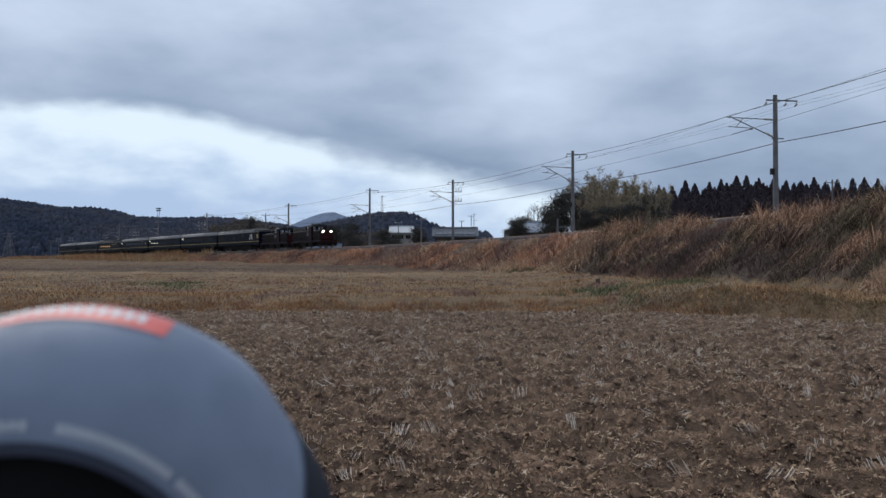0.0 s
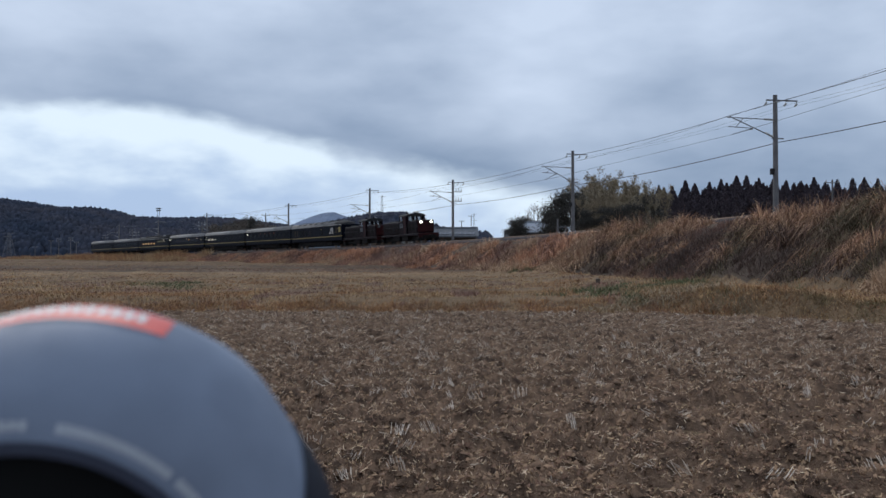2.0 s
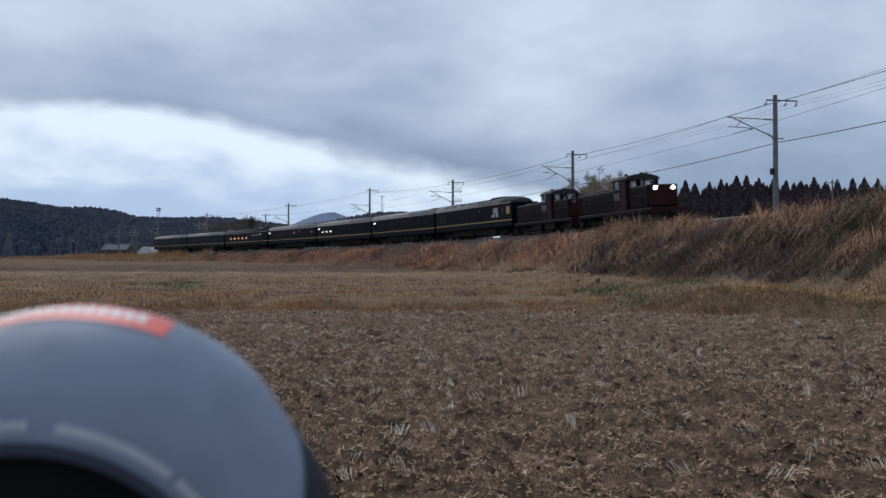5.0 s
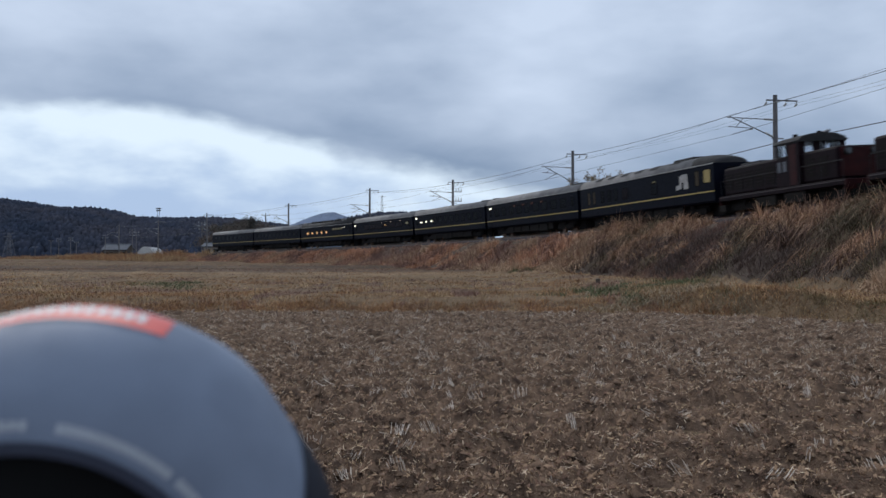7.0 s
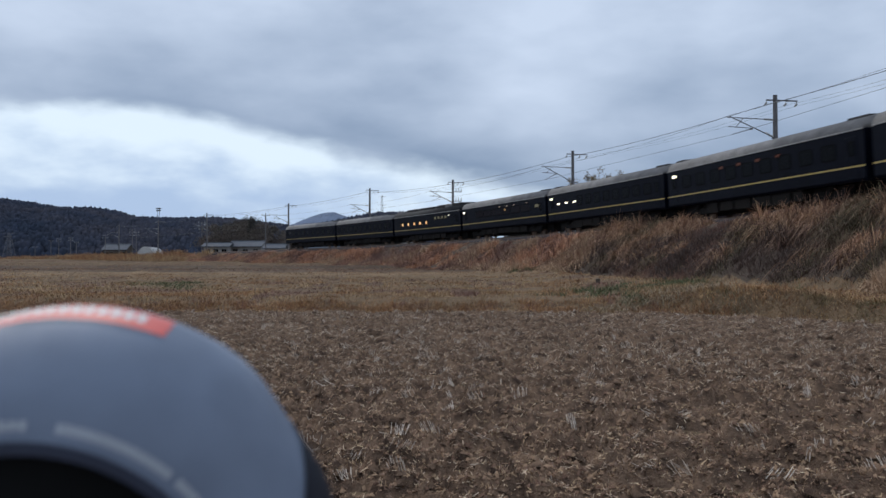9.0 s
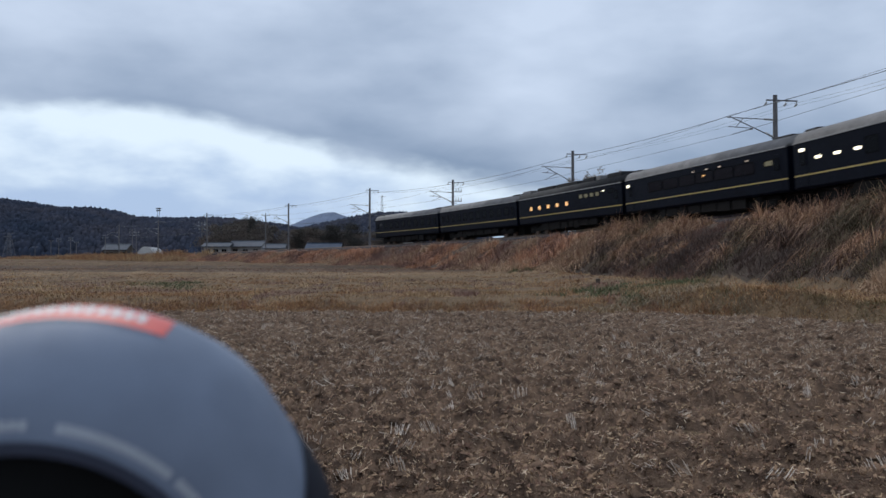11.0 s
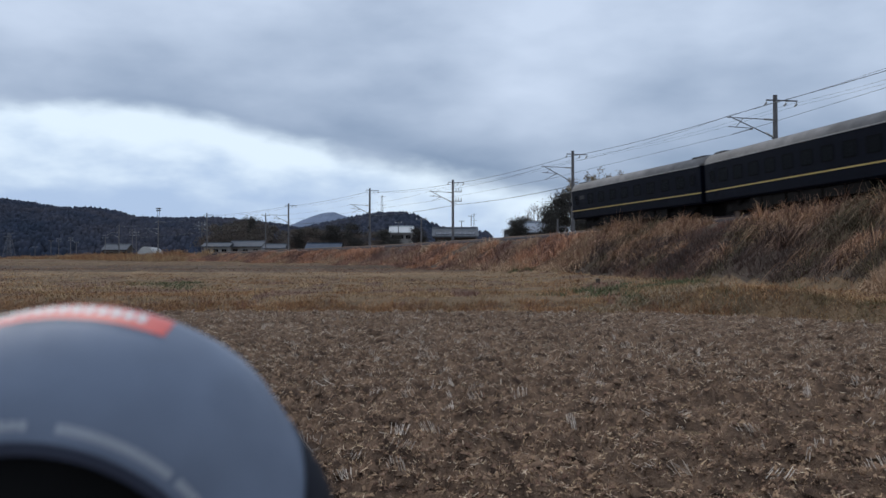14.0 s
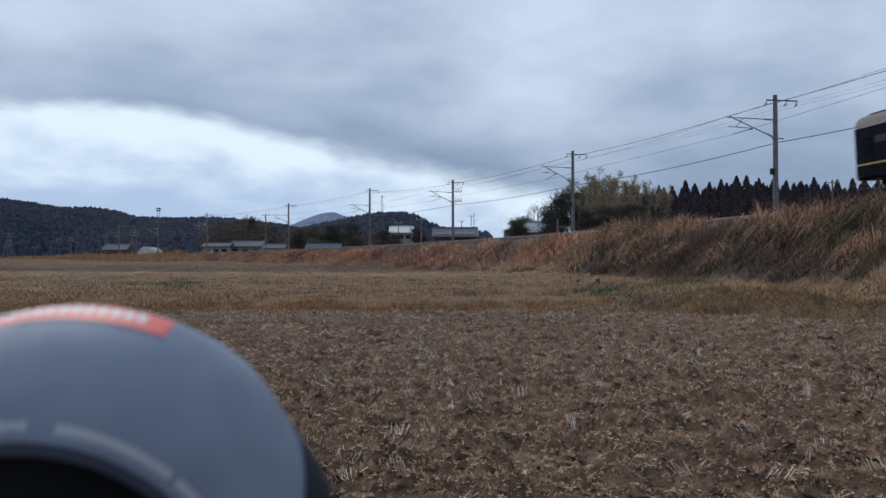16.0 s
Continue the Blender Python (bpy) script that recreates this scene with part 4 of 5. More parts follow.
h = np.interp(s, [-1, 3, 6, 12, 17, 18.2, 21, 22.5, 26, 32, 50], [0.8, 1.75, 2.0, 1.6, 1.45, 1.0, 1.0, 1.3, 1.5, 1.8, 1.7])
gap = (s > 17.6) & (s < 21.2) & (d < 3.8)
keep = ~gap & (RNG.uniform(0, 1, len(s)) < np.interp(d, [2.5, 4.5, 7.0], [0.8, 0.6, 0.3])) & ((lumps(x, y, 1.3, 5) > 0.42) | (d < 3.2))
x, y, s, d, h = x[keep], y[keep], s[keep], d[keep], h[keep]
h = h * (0.5 + 0.75 * lumps(x, y, 1.0, 6)) * np.interp(d, [2.5, 5, 7.4], [1.0, 0.85, 0.6])
# tone varies by patch and drops further down the bank
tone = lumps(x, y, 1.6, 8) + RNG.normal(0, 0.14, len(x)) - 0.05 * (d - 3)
wide = RNG.uniform(0.4, 0.85, len(x))
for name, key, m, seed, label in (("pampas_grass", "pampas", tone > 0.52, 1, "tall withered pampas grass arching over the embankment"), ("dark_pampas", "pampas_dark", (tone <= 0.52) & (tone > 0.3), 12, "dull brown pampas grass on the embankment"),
                                  ("green_pampas", "pampas_green", tone <= 0.3, 55, "dark olive pampas leaves, more of them lower on the bank")):
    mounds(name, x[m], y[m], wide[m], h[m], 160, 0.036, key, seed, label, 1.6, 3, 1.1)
x, y, s, d = on_bank(16, 40.5, 43.5, 5.8, 7.6)
mounds("low_pampas", x, y, RNG.uniform(0.5, 0.8, 16), RNG.uniform(0.7, 1.1, 16), 150, 0.03, "tan_weed", 13, "pale drooping pampas clump low on the bank", 1.1, 3, 1.0)
x, y, s, d = on_bank(110, 14, 25, 2.9, 7.6)
mounds("bank_weeds", x, y, RNG.uniform(0.5, 0.9, 110), RNG.uniform(0.25, 0.5, 110), 90, 0.03, "dull", 58, "low brown weeds in the gap between the pampas stands")
x, y, s, d = on_bank(7, -4, 3, 7.6, 8.6)
mounds("green_shrub", x, y, RNG.uniform(0.4, 0.7, 7), RNG.uniform(0.3, 0.5, 7), 120, 0.035, "green", 59, "dark green low shrub at the foot of the bank")
# a dark thicket of brambles low on the slope
x, y, s, d = on_bank(420, 3, 48, 3.6, 7.0)
mounds("bramble_thicket", x, y, RNG.uniform(0.45, 0.95, 420), RNG.uniform(0.35, 1.0, 420), 90, 0.032, "scrub", 2, "dark leafless brambles at the foot of the embankment", 1.2)
# rounded mounds of dead weeds along the bank further off
x, y, s, d = on_bank(330, -140, 6, 3.3, 8.2)
big = np.interp(d, [3.3, 4.2, 6, 8.4], [0.55, 0.95, 1.15, 0.7]) * RNG.uniform(0.5, 1.3, 330)
hue = 0.2 + 0.55 * lumps(x, y, 5.0, 46) + RNG.normal(0, 0.17, 330) - 0.03 * (d - 5)
for name, key, keep, seed, label in (("rust_mounds", "bracken", hue > 0.56, 47, "rounded mounds of rust-brown dead weeds"), ("dull_mounds", "dull", (hue <= 0.56) & (hue > 0.3), 48, "rounded mounds of dark purple-brown weeds"),
                                     ("tan_mounds", "tan_weed", hue <= 0.3, 49, "rounded tufts of tan dead grass")):
    mounds(name, x[keep], y[keep], 1.45 * big[keep], 1.4 * big[keep], 230, 0.052, key, seed, label, 1.3, 2, 1.0)
# rust-brown weeds further along, in drifts of two colours
x, y, s, d = on_bank(5200, -135, 4, 2.5, 8.6)
drift = 0.2 + 0.5 * lumps(x, y, 5.0, 46) + 0.8 * (lumps(x, y, 1.2, 15) - 0.5) - 0.06 * np.clip(d - 6, 0, 4)
tall = np.interp(d, [2.5, 3.4, 5, 7.4, 8.6], [0.25, 0.45, 0.9, 0.85, 0.35]) * (0.25 + 1.6 * lumps(x, y, 2.4, 16) * (0.6 + 0.6 * lumps(x, y, 0.9, 41)))
for name, key, keep, seed, label in (("rust_weeds", "bracken", drift > 0.54, 3, "rust-brown dead weeds on the railway bank"), ("dull_weeds", "dull", (drift <= 0.54) & (drift > 0.27), 4, "dull purple-brown weeds on the railway bank"),
                                     ("tan_weeds", "tan_weed", drift <= 0.27, 17, "tan dry grass between the weeds on the bank")):
    bx, by = clumped(x[keep], y[keep], 10, 0.3)
    blades(name, bx, by, 0.55 * np.repeat(tall[keep], 10) * RNG.uniform(0.5, 1.1, len(bx)), RNG.uniform(0.1, 0.9, len(bx)), 0.045, key, seed, label, segs=2)
x, y, s, d = on_bank(3600, -330, -130, 2.6, 10)
bx, by = clumped(x, y, 9, 0.5)
far = np.repeat(lumps(x, y, 9.0, 18) > 0.5, 9)
hh = RNG.uniform(0.4, 1.5, len(bx)) * np.repeat(0.4 + 1.3 * lumps(x, y, 5.0, 19), 9)
for name, key, keep, seed in (("far_weeds", "bracken_pale", far, 5), ("far_grass", "verge", ~far, 18)):
    blades(name, bx[keep], by[keep], hh[keep], RNG.uniform(0.1, 0.7, keep.sum()), 0.12, key, seed, "brown and tan weeds along the far railway bank", segs=2)

# the grassy bank at the field's end, and the terrace behind it
n = 160000
x = RNG.uniform(-19, 16.5, n)
up = 42 * RNG.uniform(0, 1, n) ** 2.0
y = bank_line(x) + up - 0.2 + 0.25 * (lumps(x, x, 0.5, 20) - 0.5)
x = x * np.maximum(1, y / 27)
m = nearest(x, y)[0] < -7.2
x, y, up = x[m], y[m], up[m]
u = x / y
rust = lumps(x, y * 0.25, 1.0, 21) + 0.16 * step(up, 4, 0.5) + 0.3 * (lumps(x, y * 0.5, 0.35, 27) - 0.5) + 0.2 * step(u, 0.27, 0.33) * step(up, 2, 4)
hh = RNG.uniform(0.04, 0.19, len(x)) * (0.6 + 1.9 * lumps(x, y, 0.7, 22) * lumps(x, y, 2.0, 38)) * np.interp(x, [6, 8.5], [1.0, 1.35]) * np.interp(up, [0, 4, 9, 42], [1.0, 1.0, 0.85, 0.7])
g = 0.9 * lumps(x, y, 0.6, 23) - 0.2 + 0.9 * np.exp(-((u - 0.215) / 0.085) ** 2 - ((y - 29) / 4.0) ** 2) + 0.8 * np.exp(-((u - 0.37) / 0.02) ** 2 - ((y - 27) / 2.0) ** 2) + 0.8 * np.exp(-((u + 0.29) / 0.045) ** 2 - ((y - 43) / 7.0) ** 2) > 0.72
for name, key, m, seed, label in (("verge_grass", "verge", ~g & (rust < 0.62) & (rust > 0.30), 6, "dry straw-coloured grass on the field bank"), ("dull_verge_grass", "dull", ~g & (rust <= 0.30), 28, "dull brown dead weeds on the field bank"), ("verge_weeds", "bracken_pale", ~g & (rust >= 0.62), 7, "reddish dead weeds on the field bank"),
                                  ("green_grass", "green", g, 8, "patches of green winter grass on the field bank")):
    blades(name, x[m], y[m], hh[m] * (1.3 if key == "green" else 1.0), RNG.uniform(0.2, 1.4, m.sum()), 0.017 + 0.0012 * up[m], key, seed, label, segs=2)
# thick turf on the higher bank beside the field's corner
n = 40000
x = RNG.uniform(5.5, 16.5, n)
y = bank_line(x) + RNG.uniform(-0.3, 5.5, n)
tint = lumps(x, y * 0.5, 0.8, 51) + 0.3 * (lumps(x, y, 0.25, 52) - 0.5) - 0.4 * step(y - bank_line(x), 1.0, 1.7)
for name, key, m, seed, label in (("bank_turf", "verge", tint < 0.5, 53, "dry orange turf on the raised field bank"), ("olive_turf", "olive", tint >= 0.5, 54, "olive-brown winter turf on the face of the field bank")):
    blades(name, x[m], y[m], RNG.uniform(0.08, 0.24, m.sum()), RNG.uniform(0.4, 1.5, m.sum()), 0.018, key, seed, label, segs=2)
x = RNG.uniform(3.8, 7.4, 1500)
y = bank_line(x) + RNG.uniform(0.1, 2.2, 1500)
m = lumps(x, y, 0.45, 43) > 0.5
blades("pale_reeds", x[m], y[m], RNG.uniform(0.2, 0.45, m.sum()), RNG.uniform(0.4, 1.7, m.sum()), 0.02, "reed", 44, "pale bent reeds on the field bank", segs=3)
# uneven tufts along the field's edge
for name, key, n, h0, h1, seed, label in (("edge_weeds", "bracken_pale", 330, 0.16, 0.34, 60, "rust-coloured tufts along the edge of the field"), ("edge_grass", "dull", 170, 0.1, 0.26, 61, "dark brown tufts along the edge of the field")):
    x = RNG.uniform(-17, 7.5, n)
    mounds(name, x, bank_line(x) + 0.15 + 1.3 * RNG.uniform(0, 1, n) ** 1.6, RNG.uniform(0.15, 0.4, n), RNG.uniform(h0, h1, n), 46, 0.016, key, seed, label, 1.0)
n = 60000
y = 64 + 40 * RNG.uniform(0, 1, n) ** 1.2
x = RNG.uniform(-0.52, 0.45, n) * y
m = nearest(x, y)[0] < -8.4
x, y = x[m], y[m]
tint = lumps(x * 0.4, y * 0.4, 2.6, 31) + 0.3 * (lumps(x, y, 0.8, 32) - 0.5) + 0.5 * np.exp(-((y - 70) / 4.5) ** 2)
for name, key, m, seed, label in (("terrace_grass", "verge", tint > 0.6, 9, "short dry grass on the fallow terrace"), ("terrace_stubble", "fallow", (tint <= 0.6) & (tint > 0.4), 33, "dull tan grass on the fallow terrace"),
                                  ("terrace_weeds", "bracken_pale", tint <= 0.4, 34, "brown weeds on the fallow terrace")):
    blades(name, x[m], y[m], RNG.uniform(0.04, 0.13, m.sum()) * (1.4 if key == "bracken_pale" else 1.0), RNG.uniform(0.4, 1.5, m.sum()), 0.05, key, seed, label, segs=2)
n = 30000
y = 85 + 150 * RNG.uniform(0, 1, n)
x = RNG.uniform(-0.52, 0.0, n) * y
row = lumps(x * 0.12, y, 6.0, 24) + 0.3 * (lumps(x * 0.5, y, 2.0, 36) - 0.5)
m = (nearest(x, y)[0] < -8.4) & (row > 0.1)
xm, ym, row = x[m], y[m], row[m]
for name, key, q, seed, label in (("fallow_grass", "fallow", row > 0.52, 10, "dry grass on the far paddies"), ("fallow_weeds", "dull", row <= 0.52, 19, "brown weeds on the far paddies")):
    blades(name, xm[q], ym[q], RNG.uniform(0.06, 0.25, q.sum()), RNG.uniform(0.4, 1.5, q.sum()), 0.09, key, seed, label, segs=2)
# weeds along the paddy ridges
x = RNG.uniform(-75, 6, 9000)
at = np.array([80, 104, 128, 160])[RNG.integers(0, 4, 9000)]
y = at + 0.04 * x + RNG.normal(-1.2, 0.7, 9000)
m = (nearest(x, y)[0] < -8.4) & (lumps(x, y, 5.0, 35) > 0.35)
blades("ridge_weeds", x[m], y[m], RNG.uniform(0.08, 0.24, m.sum()), RNG.uniform(0.3, 1.2, m.sum()), 0.05, "dull", 37, "dark weeds along the paddy ridges", segs=2)

# ---- the stubble ----
def stubble_mesh(seed):
    """A cut rice plant: short pale stalks, nearly parallel, growing out of one root."""
    rng = random.Random(seed)
    verts, faces = [Vector((0, 0, -0.03))], []
    lean, way = rng.uniform(0.25, 1.2), rng.uniform(0, 6.283)
    for i in range(rng.randint(7, 13)):
        a = rng.uniform(0, 6.283)
        p = Vector((rng.gauss(0, 0.042), rng.gauss(0, 0.016), -0.02))
        long = rng.uniform(0.04, 0.095)
        b = way + rng.gauss(0, 0.25)
        ln = lean + rng.gauss(0, 0.15)
        q = p + Vector((math.sin(ln) * math.cos(b), math.sin(ln) * math.sin(b), math.cos(ln))) * (long + 0.02)
        side = Vector((math.cos(a), math.sin(a), 0)) * 0.0026
        other = Vector((-math.sin(a), math.cos(a), 0)) * 0.0028
        k = len(verts)
        for c in (p, q):
            verts += [c + side, c + other - side * 0.5, c - other - side * 0.5]
        faces += [(k + j, k + (j + 1) % 3, k + 3 + (j + 1) % 3, k + 3 + j) for j in range(3)]
    return mesh_from("rice_stubble", verts, faces, M["stubble"])


STUBBLE = [stubble_mesh(i) for i in range(8)]
count = 0
spots = []
for iy in range(-45, 120):
    for ix in range(-60, 70):
        gx, gy = ix * 0.30 + 0.05 * math.sin(iy * 1.7), 4.3 + iy * 0.19 - 0.012 * ix
        if RNG.uniform() < (0.27 if abs(gx) < 10 and gy > 3 else 0.12) and gy < float(bank_line(gx)) - 0.5 and abs(gx) < 16.5:
            spots.append((gx + RNG.normal(0, 0.05), gy + RNG.normal(0, 0.05)))
spots.sort(key=lambda p: abs(p[0]) * 0.6 + abs(p[1] - 6))
near_spots, far_spots = spots[:260], spots[260:]
for i, (gx, gy) in enumerate(near_spots):
    ob = new("rice_stubble", STUBBLE[i % 8])
    z = float(soil_z(np.array([gx]), np.array([gy]))[0])
    k = RNG.uniform(0.6, 1.1)
    ob.matrix_basis = pose(gx, gy, z + 0.014, RNG.normal(0, 14), RNG.normal(0, 14), RNG.uniform(0, 360)) @ Matrix.Diagonal((k, k, k, 1))
    tagged(ob, "pale cut rice stubble standing in the soil", "stubble", "rice stubble in the field")


def many_stubble(places):
    verts, faces = [], []
    base = [(np.array([v.co[:] for v in me.vertices]), np.array([p.vertices[:] for p in me.polygons])) for me in STUBBLE]
    k = 0
    for i, (gx, gy) in enumerate(places):
        v, f = base[i % 8]
        a = RNG.uniform(0, 6.283)
        turn = np.array(((math.cos(a), -math.sin(a), 0), (math.sin(a), math.cos(a), 0), (0, 0, 1)))
        sc = RNG.uniform(0.6, 1.1)
        verts.append(v @ turn.T * sc + (gx, gy, float(soil_z(np.array([gx]), np.array([gy]))[0]) + 0.006))
        faces.append(f + k)
        k += len(v)
    tagged(big_mesh("far_stubble", np.concatenate(verts), np.concatenate(faces), M["stubble"]), "rows of pale cut rice stubble", "stubble", kind="stuff")


many_stubble(far_spots)


def litter(name, key, n, length, width, seed, label, y0=4.2, y1=24.6, power=1.5):
    """Loose straw lying over the soil."""
    rng = np.random.default_rng(seed)
    y = y0 + (y1 - y0) * rng.uniform(0, 1, n) ** power
    x = rng.uniform(-0.56, 0.56, n) * (y + 0.6)
    wide = rng.uniform(0, 1, n) < 0.12
    x, y = np.where(wide, rng.uniform(-16.5, 16.5, n), x), np.where(wide, rng.uniform(-5.5, y1, n), y)
    z = soil_z(x, y)
    # straw is thinned in hollows; bare dark soil there stands in for shade
    m = (y < bank_line(x) - 0.1) & (rng.uniform(0, 1, n) < 0.08 + 0.92 * step(z, 0.012, 0.06))
    x, y, z = x[m], y[m], z[m]
    n = len(x)
    z = z + rng.uniform(-0.004, 0.014, n)
    a, tilt = rng.uniform(0, 2 * np.pi, n), rng.normal(0, 0.6, n)
    L = length * rng.uniform(0.4, 1.4, n) * 0.5
    ax = np.stack([np.cos(a) * np.cos(tilt), np.sin(a) * np.cos(tilt), np.sin(tilt)], 1) * L[:, None]
    w = width * rng.uniform(0.6, 1.4, n) * 0.5
    sd = np.stack([-np.sin(a) * w, np.cos(a) * w, 0.6 * w], 1)
    c = np.stack([x, y, z], 1)
    v = np.stack([c - ax - sd, c + ax - sd, c + ax + sd, c - ax + sd], 1).reshape(-1, 3)
    tagged(big_mesh(name, v, np.arange(4 * n).reshape(-1, 4), M[key]), label, "straw", kind="stuff")


litter("root_fibres", "fibre", 210000, 0.029, 0.005, 29, "brown matted rice roots on the soil", power=1.6)
litter("chaff_litter", "chaff", 120000, 0.046, 0.0036, 21, "brown chopped straw strewn over the field", power=1.15)
litter("straw_litter", "straw", 3600, 0.05, 0.0042, 22, "pale loose straw strewn over the field", power=1.4)


litter("pale_chaff", "straw", 100000, 0.05, 0.006, 24, "pale flattened straw over the far half of the field", y0=9.0, power=0.9)


def clods(name, n, r0, r1, power, lift, key, seed, label):
    """Broken lumps of soil strewn over the field, thickest near its front edge."""
    rng = np.random.default_rng(seed)
    y = 4.2 + 20.3 * rng.uniform(0, 1, n) ** power
    x = rng.uniform(-0.56, 0.56, n) * (y + 0.5)
    m = y < bank_line(x) - 0.1
    x, y = x[m], y[m]
    n = len(x)
    r = rng.uniform(r0, r1, n) * (0.6 + 0.8 * lumps(x, y, 0.4, 56))
    octa = np.array([(1, 0, 0), (0, 1, 0), (-1, 0, 0), (0, -1, 0), (0, 0, 1), (0, 0, -1)], float)
    v = octa[None] * r[:, None, None] * rng.uniform(0.6, 1.3, (n, 6, 1)) + rng.normal(0, 0.25, (n, 6, 3)) * r[:, None, None]
    v[..., 2] *= 0.8
    v[:, :4, 2] -= r[:, None] * 0.15
    v += np.stack([x, y, soil_z(x, y) + r * lift], 1)[:, None]
    tri = np.array([(0, 1, 4), (1, 2, 4), (2, 3, 4), (3, 0, 4)])
    tagged(big_mesh(name, v.reshape(-1, 3), (np.arange(n)[:, None, None] * 6 + tri[None]).reshape(-1, 3), M[key]), label, "soil", kind="stuff")


clods("soil_clods", 9000, 0.015, 0.05, 1.6, 0.0, "soil", 31, "clods of broken brown soil")
clods("soil_crumbs", 42000, 0.006, 0.02, 2.0, 0.3, "crumb", 57, "small brown crumbs of tilled soil")


# ---- trees behind the line ----
def place(xp, dist):
    """World x for a bearing at a distance."""
    return (xp - 784) / 1640.7 * dist


def cedar_tree(seed, height=14.0, radius=2.9, leaves=3200):
    rng = np.random.default_rng(seed)
    thing = new("cedar_tree")
    bm = bmesh.new()
    rod(bm, (0, 0, -0.6), (0, 0, height * 0.97), 0.2, 0.03, n=8)
    for i in range(20):
        t = rng.uniform(0.1, 0.9)
        a, r = rng.uniform(0, 6.283), radius * (1 - t) * 0.8
        rod(bm, (0, 0, height * t), (r * math.cos(a), r * math.sin(a), height * t + 0.1 * r), 0.045, 0.012, n=4)
    part("trunk", bm, M["bark"], thing)
    t = rng.uniform(0.06, 1.0, leaves) ** 0.8
    a = rng.uniform(0, 6.283, leaves)
    wob = 1 + 0.16 * np.sin(a * 3 + t * 9 + seed) + 0.16 * np.sin(t * 37 + seed) + 0.12 * np.sin(a * 5 - t * 21)
    r = radius * np.minimum(1, 1.8 * (1 - t)) ** 0.85 * wob * rng.uniform(0.2, 1.0, leaves) ** 0.5
    pts = np.stack([r * np.cos(a), r * np.sin(a), height * t - 0.25 * r + 0.1], 1)
    v, f = leaf_cloud(pts, 0.2, rng)
    share("crown", mesh_from("crown", v.tolist(), f.tolist(), M["cedar"]), thing)
    return thing


def bamboo_clump(seed, height=9.7):
    """Arching culms, each a feathery plume of small leaves."""
    rng = np.random.default_rng(seed)
    thing = new("bamboo_clump")
    pts = []
    for i in range(17):
        bm = bmesh.new()
        a, lean = rng.uniform(0, 6.283), rng.uniform(0.05, 0.3)
        bx, by = rng.normal(0, 0.8, 2)
        H = height * rng.uniform(0.72, 1.0)
        at = [np.array([bx + math.cos(a) * lean * H * t ** 2.4, by + math.sin(a) * lean * H * t ** 2.4, H * (t - 0.12 * t ** 4 * lean * 4)]) for t in np.linspace(0, 1, 7)]
        for p, q in zip(at, at[1:]):
            rod(bm, p - (0, 0, 0.2), q - (0, 0, 0.2), 0.045, 0.035, n=4, cap=False)
        bmesh.ops.remove_doubles(bm, verts=bm.verts[:], dist=0.06)
        part("culm", bm, M["bamboo"], thing)
        for t in rng.uniform(0.22, 1.0, 26):
            j = min(int(t * 6), 5)
            c = at[j] + (at[j + 1] - at[j]) * (t * 6 - j)
            k = 34
            pts.append(c + rng.normal(size=(k, 3)) * np.array([0.42, 0.42, 0.5]) * (1.15 - 0.75 * t))
    v, f = leaf_cloud(np.concatenate(pts), 0.075, rng)
    share("crown", mesh_from("crown", v.tolist(), f.tolist(), M["bamboo"]), thing)
    return thing


def crown_tree(name, key, seed, trunk, radius, height, low, leaves, leaf, cone=False):
    """Tapered trunk with limbs, and a crown of many small leaves in uneven clumps. Stands on z = 0."""
    rng = np.random.default_rng(seed)
    thing = new(name)
    bm = bmesh.new()
    rod(bm, (0, 0, -0.6), (0.1, 0, height * 0.92), trunk, trunk * 0.2, n=8)
    tips = []
    for i in range(26 if cone else 16):
        t = rng.uniform(0.05, 1.0)
        zc = low + (height - low) * t
        a = rng.uniform(0, 6.283)
        r = radius * ((1 - t) ** 0.8 * 1.0 + 0.06 if cone else math.sin(math.pi * (0.15 + 0.75 * t)) ** 0.7) * rng.uniform(0.55, 1.0)
        tip = np.array([r * math.cos(a), r * math.sin(a), zc])
        rod(bm, (0.05, 0, max(0.3, zc - r * 0.5)), tip, trunk * 0.22, trunk * 0.06, n=5)
        tips.append((tip, r))
    part("trunk", bm, M["bark"], thing)
    pts = []
    for tip, r in tips:
        k = leaves // len(tips)
        size = radius * (0.34 if cone else 0.42) * rng.uniform(0.7, 1.25)
        c = rng.normal(size=(k, 3)) * size * np.array([0.55, 0.55, 0.34])
        along = rng.uniform(0.25, 1.0, (k, 1))
        pts.append(c + tip * np.concatenate([along, along, np.ones((k, 1))], 1))
    if cone:
        k = leaves // 6
        pts.append(np.stack([rng.normal(0, 0.16, k), rng.normal(0, 0.16, k), height - rng.uniform(0, 1.8, k)], 1))
    v, f = leaf_cloud(np.concatenate(pts), leaf, rng)
    me = bpy.data.meshes.new("crown")
    me.from_pydata(v.tolist(), [], f.tolist())
    me.materials.append(M[key])
    share("crown", me, thing)
    return thing


def stand_at(thing, x, y, turn, k, label, category, group, first):
    z = float(ground_z(np.array([x]), np.array([y]))[0]) - 0.1
    m = pose(x, y, z, 0, 0, turn) @ Matrix.Diagonal((k, k, k, 1))
    if first:
        thing.matrix_basis = m
        ob = thing
    else:
        ob = copy_thing(thing, pose(x, y, z, 0, 0, turn))
        ob.scale = (k, k, k)
    return tagged(ob, label, category, group)


def grove(things, spots, label, category, group):
    """spots: bearing in the picture's columns, distance, height wanted over the eye's level at that bearing, own height."""
    used = set()
